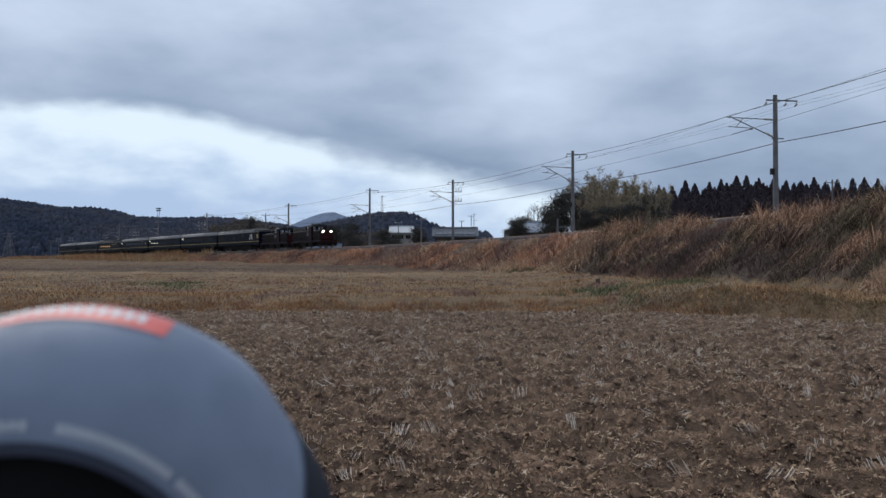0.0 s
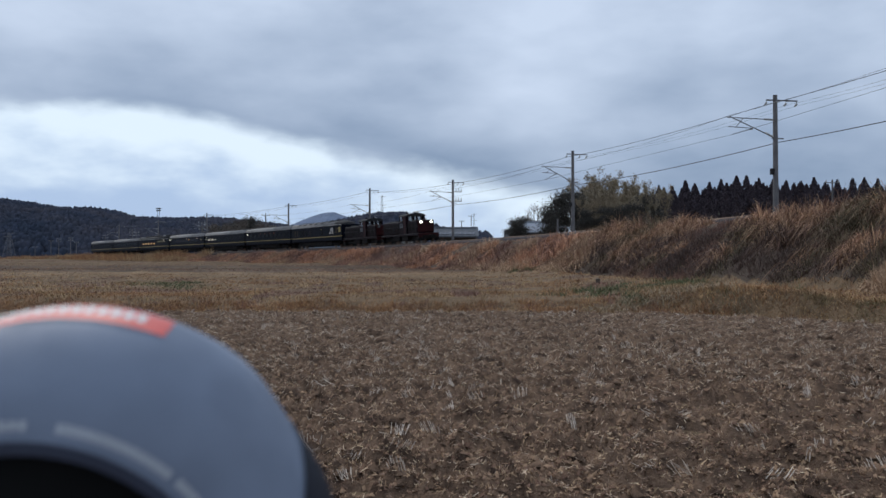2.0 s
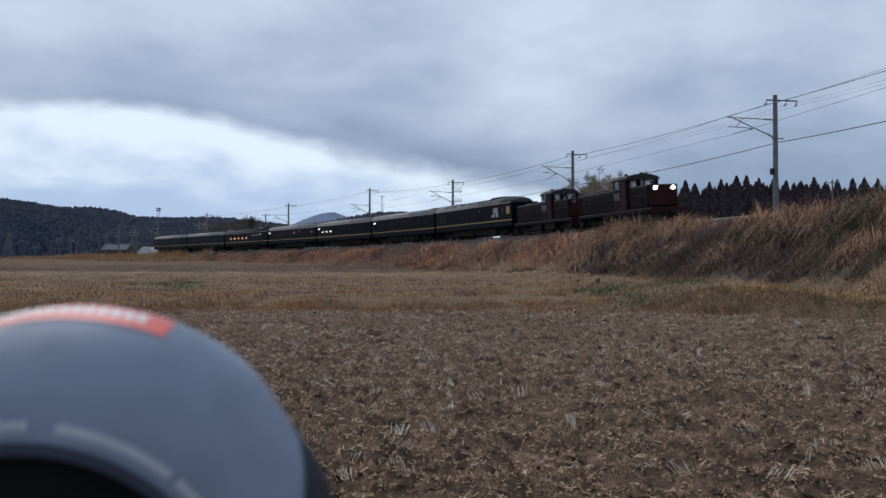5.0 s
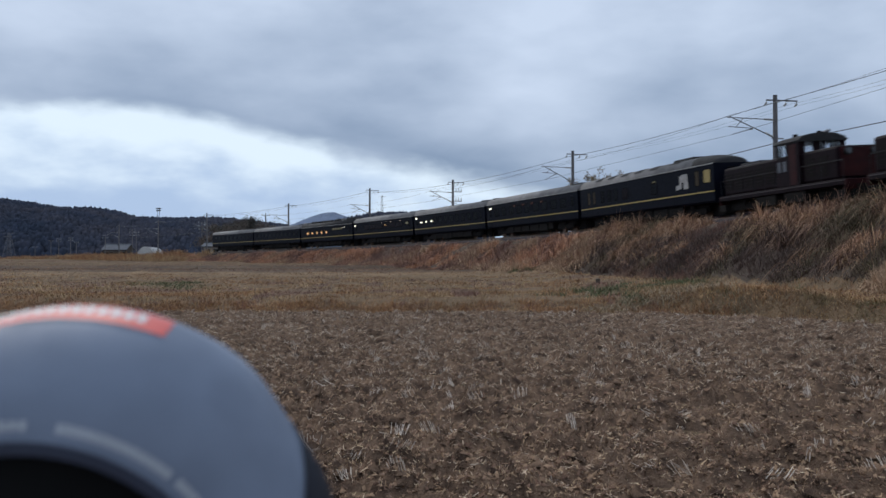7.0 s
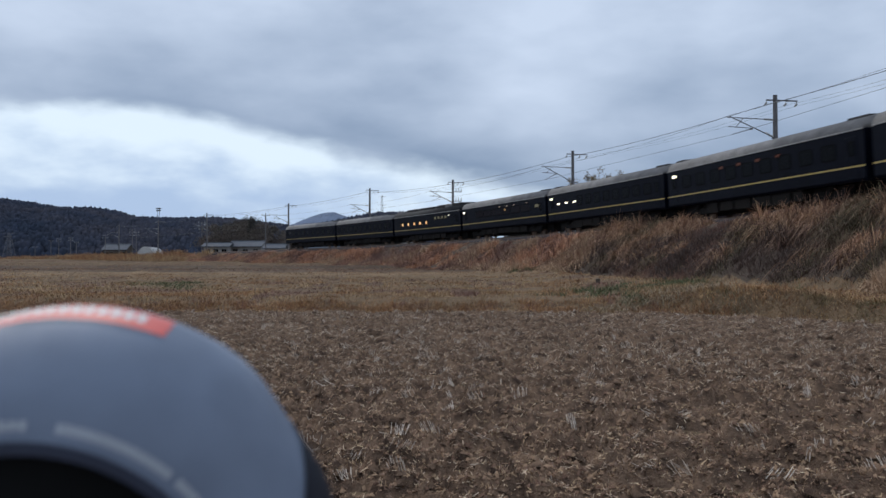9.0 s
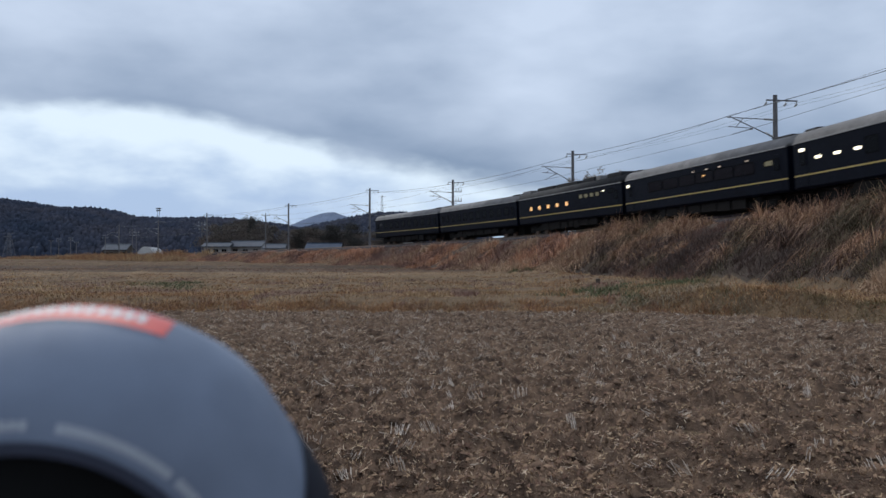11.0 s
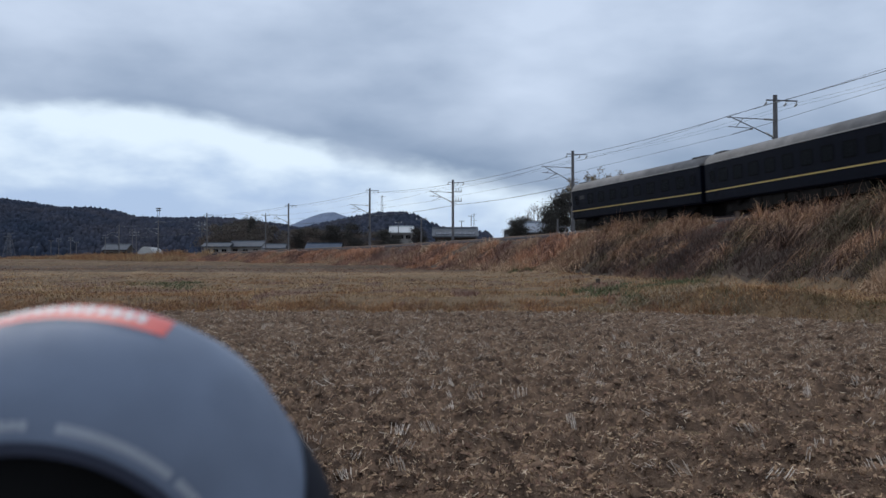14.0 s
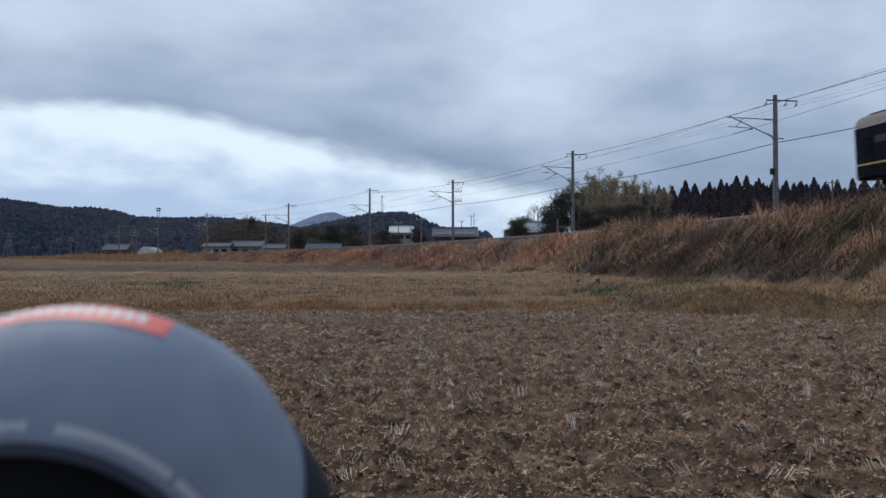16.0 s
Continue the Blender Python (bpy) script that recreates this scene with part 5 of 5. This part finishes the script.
    for i, (xp, dist, k) in enumerate(spots):
        j = i % len(things)
        stand_at(things[j], place(xp, dist), dist, (i * 67) % 360, k, label, category, group, j not in used)
        used.add(j)


cedars = [cedar_tree(50 + i) for i in range(4)]
rr = random.Random(5)
spots = []
def cedar_top(xp):
    return float(np.interp(xp, [1150, 1200, 1260, 1290, 1330, 1380, 1440, 1500, 1560, 1640], [332, 328, 326, 317, 318, 318, 321, 324, 322, 318]))


for start, gap, lower, jitter, dist0 in ((1164, 23, -4, 5, 196), (1160, 9, 6, 4, 184), (1160, 16, 22, 6, 172)):
    for xp in range(start, 1610, gap):
        top = cedar_top(xp) + lower + rr.uniform(-jitter, jitter)
        dist = dist0 + rr.uniform(-5, 5)
        spots.append((xp + rr.uniform(-4, 4), dist, ((470.9 - top) / 1640.7 * dist + 1.25 - 3.0) / 14.0))
grove(cedars, spots, "dark conical cedar in a row behind the railway", "tree", "cedars behind the railway")

bamboos = [bamboo_clump(70 + i) for i in range(3)]
spots = []
for xp, top, dist in ((1040, 306, 122), (1056, 290, 118), (1072, 292, 125), (1090, 311, 117), (1105, 315, 124), (1120, 299, 118), (1136, 312, 126), (1150, 312, 119), (1048, 330, 112), (1080, 335, 110), (1112, 335, 110), (1145, 335, 112)):
    spots.append((xp, dist, ((470.9 - top) / 1640.7 * dist + 1.25 - 3.0) / 9.7))
grove(bamboos, spots, "olive-yellow feathery bamboo clump beside dark evergreens", "bamboo", "bamboo grove")

evergreens = [crown_tree("evergreen_tree", "broadleaf", 80 + i, 0.2, 2.6, 7.0, 0.8, 9000, 0.1) for i in range(2)]
spots = []
for xp, top, dist in ((985, 356, 118), (1003, 345, 116), (1022, 348, 114), (975, 378, 112), (1040, 378, 104), (1068, 374, 104), (1096, 372, 104), (1122, 366, 106), (1150, 352, 112), (926, 386, 185), (938, 390, 180), (908, 395, 136), (918, 390, 138), (682, 408, 243), (741, 404, 240), (415, 396, 260), (440, 386, 262), (400, 398, 258), (530, 405, 240), (560, 402, 245), (590, 398, 240), (620, 396, 235), (700, 416, 215)):
    spots.append((xp, dist, ((470.9 - top) / 1640.7 * dist + 1.25 - 3.0) / 7.2))
grove(evergreens, spots, "dark dense evergreen tree behind the railway", "tree", "evergreen trees")


def bare_tree(seed, height, spread):
    rng = random.Random(seed)
    thing = new("bare_tree")
    bm = bmesh.new()

    def limb(p, d, length, r, depth):
        q = p + d * length
        rod(bm, p, q, r, r * 0.65, n=4, cap=False)
        if depth == 0:
            return
        for _ in range(4 if depth > 1 else 3):
            e = (d + Vector((rng.uniform(-1, 1), rng.uniform(-1, 1), rng.uniform(-0.25, 0.7))) * spread).normalized()
            limb(p + d * length * rng.uniform(0.55, 1.0), e, length * rng.uniform(0.5, 0.75), r * 0.53, depth - 1)

    limb(Vector((0, 0, -0.3)), Vector((0, 0, 1)), height * 0.3, height * 0.016, 5)
    part("branches", bm, M["twig"], thing)
    return thing


copses = [crown_tree("winter_tree", "copse", 90 + i, 0.16, 2.9, 7.0, 0.6, 3600, 0.13) for i in range(3)]
rr = random.Random(9)
spots = []
for xp in range(376, 690, 11):
    top = float(np.interp(xp, [376, 420, 470, 540, 600, 690], [398, 396, 402, 408, 404, 412])) + rr.uniform(-6, 8)
    dist = rr.uniform(238, 275)
    spots.append((xp + rr.uniform(-4, 4), dist, ((470.9 - top) / 1640.7 * dist + 1.25 - 3.0) / 7.2))
grove(copses, spots, "brownish leafless winter tree behind the village houses", "tree", "winter trees of the village")


bares = [bare_tree(3, 7.0, 0.75), bare_tree(8, 7.0, 0.75)]
grove(bares, [(946, 150, 1.8), (872, 190, 0.95), (858, 200, 0.8), (885, 195, 0.85), (928, 150, 0.75), (1057, 122, 1.3), (1155, 120, 1.15), (478, 250, 1.5), (412, 252, 1.6)], "bare winter tree with fine grey twigs", "tree", "bare trees")


# shrubs between the line and the cedars
x = RNG.uniform(0, 1, 800)
xp, dist = 1150 + x * 430, RNG.uniform(92, 130, 800)
pts = np.stack([(xp - 784) / 1640.7 * dist, dist, np.zeros(800)], 1)
pts[:, 2] = ground_z(pts[:, 0], pts[:, 1])
cl = np.repeat(pts, 30, 0) + RNG.normal(0, 1, (24000, 3)) * (0.8, 0.8, 0.75) + (0, 0, 1.0)
v, f = leaf_cloud(cl, 0.16, RNG)
tagged(big_mesh("shrub_belt", v, f, M["shrub"]), "grey-brown leafless shrubs below the cedars", "shrub", kind="stuff")


# ---- houses ----
def house(xp0, xp1, y_ridge, y_eave, dist, wall, roof, label, floors=1, panels=False, deep=7.0):
    """A house whose ridge runs from side to side."""
    x0, x1 = place(xp0, dist), place(xp1, dist)
    cx, w = (x0 + x1) / 2, (x1 - x0)
    zr, ze = (470.9 - y_ridge) / 1640.7 * dist + 1.25, (470.9 - y_eave) / 1640.7 * dist + 1.25
    g = float(ground_z(np.array([cx]), np.array([dist]))[0]) - 0.2
    thing = new("house")
    thing.matrix_basis = Matrix.Translation((cx, dist, g))
    zr, ze = zr - g, ze - g
    hw, hd = w / 2 - 0.5, deep / 2 - 0.6
    bm = one_box(-hw, hw, -hd, hd, 0, ze + 0.1)
    prism(bm, [(-hd, ze), (hd, ze), (0, zr - 0.15)], -hw, hw)
    walls = part("wall", bm, M[wall], thing)
    bm = bmesh.new()
    t = 0.22
    for sgn in (-1, 1):
        prism(bm, [(0, zr), (sgn * (hd + 0.7), ze - 0.1), (sgn * (hd + 0.7), ze - 0.1 - t), (0, zr - t)], -w / 2, w / 2)
    rf = part("roof", bm, M[roof], thing)
    part("ridge", one_box(-w / 2, w / 2, -0.2, 0.2, zr - 0.1, zr + 0.18, 0.05), M[roof], rf)
    if panels:
        slope = math.atan2(zr - ze + 0.1, hd + 0.7)
        for i in range(8):
            px0 = -w / 2 + 0.5 + i * (w - 1.0) / 8
            bm = one_box(px0, px0 + (w - 1.0) / 8 - 0.06, -0.55, 0.55, 0, 0.06)
            pn = part("solar_panel", bm, M["panel"], rf)
            pn.matrix_basis = Matrix.Translation((0, -(hd + 0.7) * 0.72, zr - (zr - ze + 0.1) * 0.72 + 0.03)) @ Matrix.Rotation(slope, 4, "X")
    n = max(2, int(w / 2.2))
    for fl in range(floors):
        zc = ze - 1.3 - 2.7 * fl
        if zc < 0.9:
            continue
        for i in range(n):
            wx = -hw + (i + 0.5) * 2 * hw / n
            bm = bmesh.new()
            for a, b, c, e in ((-0.7, 0.7, 0.5, 0.58), (-0.7, 0.7, -0.58, -0.5), (-0.7, -0.62, -0.5, 0.5), (0.62, 0.7, -0.5, 0.5), (-0.03, 0.03, -0.5, 0.5)):
                box(bm, wx + a, wx + b, -hd - 0.06, -hd + 0.02, zc + c, zc + e)
            win = part("window", bm, M["silver_band"], thing)
            part("pane", one_box(wx - 0.62, wx + 0.62, -hd - 0.03, -hd + 0.01, zc - 0.5, zc + 0.5), M["glass"], win)
    return tagged(thing, label, "house", "village houses")


house(689, 733, 401, 412, 250, "plaster", "tile_pale", "two-storey house with pale sheet roof", floors=2, deep=9)
house(672, 690, 409, 416, 255, "plaster", "tile_grey", "small grey-roofed house annex", deep=6)
house(765, 846, 404, 418, 150, "timber", "tile_grey", "low house with grey roof and solar panels", panels=True, deep=7)
house(924, 970, 394, 411, 142, "timber", "tile_sheen", "farmhouse with grey tiled roof beside evergreens", deep=8)
house(893, 930, 409, 419, 140, "timber", "tile_grey", "low shed with grey roof", deep=5)
house(362, 412, 430, 436, 232, "plaster", "tile_grey", "low pale-walled house with grey roof", deep=7)
house(410, 470, 427, 436, 236, "plaster", "tile_grey", "wide single-storey house with grey tiled roof", deep=9)
house(468, 508, 432, 439, 230, "plaster", "tile_grey", "small single-storey house with grey roof", deep=6)
house(543, 606, 431, 441, 205, "timber", "tile_blue", "house with blue-grey tiled roof", deep=8)
house(187, 232, 432, 442, 335, "timber", "tile_grey", "farm building with broad grey roof", deep=9)


def greenhouse(xp0, xp1, y_top, dist):
    x0, x1 = place(xp0, dist), place(xp1, dist)
    g = float(ground_z(np.array([(x0 + x1) / 2]), np.array([dist]))[0])
    h = (470.9 - y_top) / 1640.7 * dist + 1.25 - g
    thing = new("greenhouse")
    thing.matrix_basis = pose((x0 + x1) / 2, dist, g - 0.1, 0, 0, 90)
    w = (x1 - x0) / 2
    bm = bmesh.new()
    prism(bm, [(w * math.cos(a), h * math.sin(a)) for a in [math.pi * i / 12 for i in range(13)]], -6, 6)
    part("cover", bm, M["film"], thing)
    bm = bmesh.new()
    for x in np.linspace(-6, 6, 7):
        for i in range(12):
            a, b = math.pi * i / 12, math.pi * (i + 1) / 12
            rod(bm, (x, w * 1.01 * math.cos(a), h * 1.01 * math.sin(a)), (x, w * 1.01 * math.cos(b), h * 1.01 * math.sin(b)), 0.04, n=5)
    part("hoops", bm, M["galv"], thing)
    return tagged(thing, "arched greenhouse under cloudy plastic film", "greenhouse")


greenhouse(250, 283, 437, 330)


# ---- utility poles, pylons and masts ----
def utility_pole(xp, y_top, dist, arms=1):
    x = place(xp, dist)
    g = float(ground_z(np.array([x]), np.array([dist]))[0])
    top = (470.9 - y_top) / 1640.7 * dist + 1.25 - g
    thing = new("utility_pole")
    thing.matrix_basis = Matrix.Translation((x, dist, g))
    bm = bmesh.new()
    rod(bm, (0, 0, -0.5), (0, 0, top), 0.15, 0.1, n=10)
    part("post", bm, M["concrete"], thing)
    for k in range(arms):
        z = top - 0.4 - 0.9 * k
        arm = part("crossarm", one_box(-0.9, 0.9, -0.06, 0.06, z - 0.05, z + 0.05), M["galv"], thing)
        for px_ in (-0.8, 0.0, 0.8):
            bm = bmesh.new()
            rod(bm, (px_, 0, z), (px_, 0, z + 0.35), 0.11, 0.07, n=8)
            part("insulator", bm, M["porcelain"], arm)
    return tagged(thing, "grey concrete utility pole with crossarms", "pole", "utility poles")


for xp, yt, dist, arms in ((745.5, 385, 160, 1), (470, 378, 196, 1), (834, 381, 300, 1), (817, 390, 300, 1), (234, 405, 300, 3), (241, 410, 305, 2), (186, 415, 320, 2), (125, 420, 360, 2), (104, 422, 380, 2), (62, 436, 350, 1), (357, 392, 260, 3), (1474, 318, 120, 1), (705, 392, 240, 1), (90, 425, 390, 1), (135, 428, 340, 1)):
    utility_pole(xp, yt, dist, arms)


def pylon(xp, y_top, dist, width, label, g=None):
    x = place(xp, dist)
    g = float(ground_z(np.array([x]), np.array([dist]))[0]) if g is None else g
    H = (470.9 - y_top) / 1640.7 * dist + 1.25 - g
    thing = new("lattice_tower")
    thing.matrix_basis = Matrix.Translation((x, dist, g))
    r = width * 0.012
    for sx in (-1, 1):
        for sy in (-1, 1):
            bm = bmesh.new()
            rod(bm, (sx * width / 2, sy * width / 2, 0), (sx * width * 0.08, sy * width * 0.08, H), r * 2, r, n=4)
            part("leg", bm, M["galv"], thing)
    bm = bmesh.new()
    n = 8
    for k in range(n):
        z0, z1 = H * k / n, H * (k + 1) / n
        w0, w1 = width / 2 * (1 - 0.84 * k / n), width / 2 * (1 - 0.84 * (k + 1) / n)
        for y0, y1 in ((-w0, -w1), (w0, w1)):
            rod(bm, (-w0, y0, z0), (w1, y1, z1), r, n=4)
            rod(bm, (w0, y0, z0), (-w1, y1, z1), r, n=4)
    part("bracing", bm, M["galv"], thing)
    for k in (0.98, 0.86, 0.74):
        bm = bmesh.new()
        for sx in (-1, 1):
            rod(bm, (0, 0, H * k), (sx * width * 0.62, 0, H * k), r * 1.6, r, n=4)
        part("crossarm", bm, M["galv"], thing)
    return tagged(thing, label, "pylon")


pylon(676, 346, 900, 6.5, "grey steel lattice power pylon on the skyline")
pylon(16, 412, 430, 5.0, "grey lattice power pylon before the woods")
pylon(839, 378, 1100, 6.0, "distant lattice pylon on the skyline")


# floodlight mast on the hill; plain platforms stand for its lamp racks
def floodlight_mast(xp, y_top, y_foot, dist):
    x = place(xp, dist)
    zt, zf = (470.9 - y_top) / 1640.7 * dist + 1.25, (470.9 - y_foot) / 1640.7 * dist - 6
    thing = new("antenna_tower")
    thing.matrix_basis = Matrix.Translation((x, dist, zf))
    bm = bmesh.new()
    for dx in (-0.5, 0.5):
        rod(bm, (dx * 1.5, 0, 0), (dx, 0, zt - zf), 0.16, 0.12, n=6)
    for k in range(6):
        rod(bm, (-0.6, 0, (zt - zf) * k / 6), (0.6, 0, (zt - zf) * (k + 1) / 6), 0.07, n=4)
    part("mast", bm, M["galv"], thing)
    for z, w in ((zt - zf - 0.4, 1.3), (zt - zf - 1.6, 1.1)):
        part("platform", one_box(-w, w, -w, w, z - 0.25, z + 0.25), M["galv"], thing)
    return tagged(thing, "grey floodlight mast rising over the wooded hill", "tower")


floodlight_mast(280, 368, 392, 540)


# ---- small things on the bank ----
def marker_stake(x, y, h):
    z = float(ground_z(np.array([x]), np.array([y]))[0])
    ob = part("boundary_post", one_box(-0.07, 0.07, -0.07, 0.07, -0.2, h, 0.015), M["bark"], None)
    ob.matrix_basis = pose(x, y, z, 3, -2, 20)
    return tagged(ob, "short brown weathered boundary post", "post")


marker_stake(place(1058, 37.0), 37.0, 0.24)


def stay_post(x, y, top):
    """A short post with a slanting brace and a rail, beside the line."""
    z = float(ground_z(np.array([x]), np.array([y]))[0])
    thing = new("stay_post")
    thing.matrix_basis = Matrix.Translation((x, y, z))
    bm = bmesh.new()
    rod(bm, (0, 0, -0.3), (0, 0, top - z), 0.09, 0.08, n=10)
    part("post", bm, M["concrete"], thing)
    bm = bmesh.new()
    rod(bm, (0.15, 0, 0.05), (0.95, 0, 0.62 * (top - z)), 0.05, n=8)
    part("brace", bm, M["galv"], thing)
    bm = bmesh.new()
    rod(bm, (0, 0, 0.62 * (top - z)), (1.0, 0, 0.62 * (top - z)), 0.04, n=8)
    part("rail", bm, M["galv"], thing)
    return tagged(thing, "short grey post with a slanting brace beside the railway", "post")


stay_post(place(987, 88), 88, (470.9 - 388) / 1640.7 * 88 + 1.25)


# ---- the camera lens that stands close before the phone ----
def flat_side(a, r):
    """The barrel is flattened on one side, most of all at its widest."""
    a = (a + 180) % 360 - 180
    return 1 - 0.046 * math.exp(-((a - 34) / (13 if a > 34 else 19)) ** 2) * min(1, max(0, (r - 0.05) / 0.02))


def spin(profile, n=128, a0=0.0, a1=360.0):
    """Turned surface from (radius, height) pairs, or a sector of it."""
    full = a1 - a0 >= 360
    k = n if full else n + 1
    bm = bmesh.new()
    vs = []
    for r, z in profile:
        ring = []
        for i in range(k):
            a = radians(a0 + (a1 - a0) * i / n)
            q = r * flat_side(math.degrees(a), r)
            ring.append(bm.verts.new((q * math.cos(a), q * math.sin(a), z)))
        vs.append(ring)
    for a, b in zip(vs, vs[1:]):
        for i in range(n):
            j = (i + 1) % k
            bm.faces.new((a[i], a[j], b[j], b[i]))
    bmesh.ops.recalc_face_normals(bm, faces=bm.faces[:])
    return bm


RIM = [(0.060, -0.010), (0.069, -0.009), (0.0738, -0.005), (0.075, 0.001), (0.0745, 0.010), (0.0728, 0.018), (0.0695, 0.026), (0.0645, 0.0335), (0.0585, 0.0395), (0.053, 0.0425), (0.0495, 0.0437)]


def rim_at(f):
    """A point of the rim's outline, f from 0 (skirt) to 1 (mouth), lifted slightly."""
    i = min(int(f * (len(RIM) - 1)), len(RIM) - 2)
    t = f * (len(RIM) - 1) - i
    (r0, z0), (r1, z1) = RIM[i], RIM[i + 1]
    nr, nz = z1 - z0, r0 - r1
    m = math.hypot(nr, nz)
    return r0 + (r1 - r0) * t + nr / m * 0.0003, z0 + (z1 - z0) * t + nz / m * 0.0003


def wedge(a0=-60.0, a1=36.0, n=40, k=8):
    """A dark strip for the barrel's shaded side, running out to a point at its upper end."""
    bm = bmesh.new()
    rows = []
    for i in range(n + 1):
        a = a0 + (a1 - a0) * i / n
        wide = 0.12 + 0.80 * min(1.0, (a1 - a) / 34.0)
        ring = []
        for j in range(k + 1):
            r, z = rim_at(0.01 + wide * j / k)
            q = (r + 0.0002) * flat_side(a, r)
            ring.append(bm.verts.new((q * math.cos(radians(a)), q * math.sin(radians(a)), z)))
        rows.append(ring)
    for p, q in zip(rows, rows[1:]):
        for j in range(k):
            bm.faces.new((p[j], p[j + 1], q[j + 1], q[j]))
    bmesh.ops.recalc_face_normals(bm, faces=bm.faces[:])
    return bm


def camera_lens():
    thing = new("camera_lens")
    barrel = part("barrel", spin(RIM), M["lens_body"], thing, "smooth charcoal barrel", True)
    part("grip", spin([(0.0495, 0.0437), (0.0475, 0.0441), (0.0435, 0.05), (0.0425, 0.075), (0.0, 0.078)]), M["lens_black"], thing, "black rubber grip", True)
    part("side_panel", wedge(), M["lens_side_shade"], barrel, "dark strip for the shade on the barrel's side", True)
    # darker ring stands in for shade where the barrel curves in to the grip
    part("collar", spin([rim_at(f) for f in (0.905, 0.93, 0.965, 0.998)]), M["lens_grip_shade"], barrel, "darker ring for the shade towards the grip", True)
    part("back_plate", spin([(0.060, -0.010), (0.045, -0.012), (0.0, -0.012)]), M["lens_black"], thing, "", True)
    red = part("label", spin([rim_at(f) for f in (0.24, 0.29, 0.34, 0.40)], 60, LABEL[0], LABEL[1]), M["label_red"], barrel, "red label strip", True)
    for a, w in LABEL_BARS:
        part("bar", spin([(r + 0.0002, z + 0.0002) for r, z in (rim_at(0.295), rim_at(0.325), rim_at(0.355))], 6, a, a + w), M["white"], red, "", True)
    for a, w in RING_BARS:
        part("bar", spin([rim_at(f) for f in (0.82, 0.84, 0.86)], 6, a, a + w), M["grey_mark"], barrel, "", True)
    return tagged(thing, "charcoal camera lens with red label strip on a stand", "camera lens")


LABEL = (70, 128)
LABEL_BARS = [(75.5 + 2.9 * i, 1.9) for i in range(17)]
RING_BARS = [(34 + 2.5 * i, 1.9) for i in range(6)] + [(51 + 2.5 * i, 1.9) for i in range(13)] + [(91 + 2.6 * i, 1.9) for i in range(4)]
lens_thing = camera_lens()
lens_thing.matrix_basis = Matrix.Translation((-0.1072, 0.2922, 1.1659)) @ Matrix.Rotation(radians(2.05), 4, "Y") @ Matrix.Rotation(radians(105.7), 4, "X")
bm = bmesh.new()
rod(bm, (-0.109, 0.315, 0.0), (-0.109, 0.299, 1.14), 0.012, 0.012, n=12)
stand = part("post", bm, M["lens_black"], lens_thing, "thin stand post")
stand.matrix_parent_inverse = lens_thing.matrix_basis.inverted()


def motions():
    ts = [i * 0.5 for i in range(33)]
    for car, back, half in CARS:
        walk(car, [(t, car_pose(front(t) - back, half)) for t in ts])


motions()
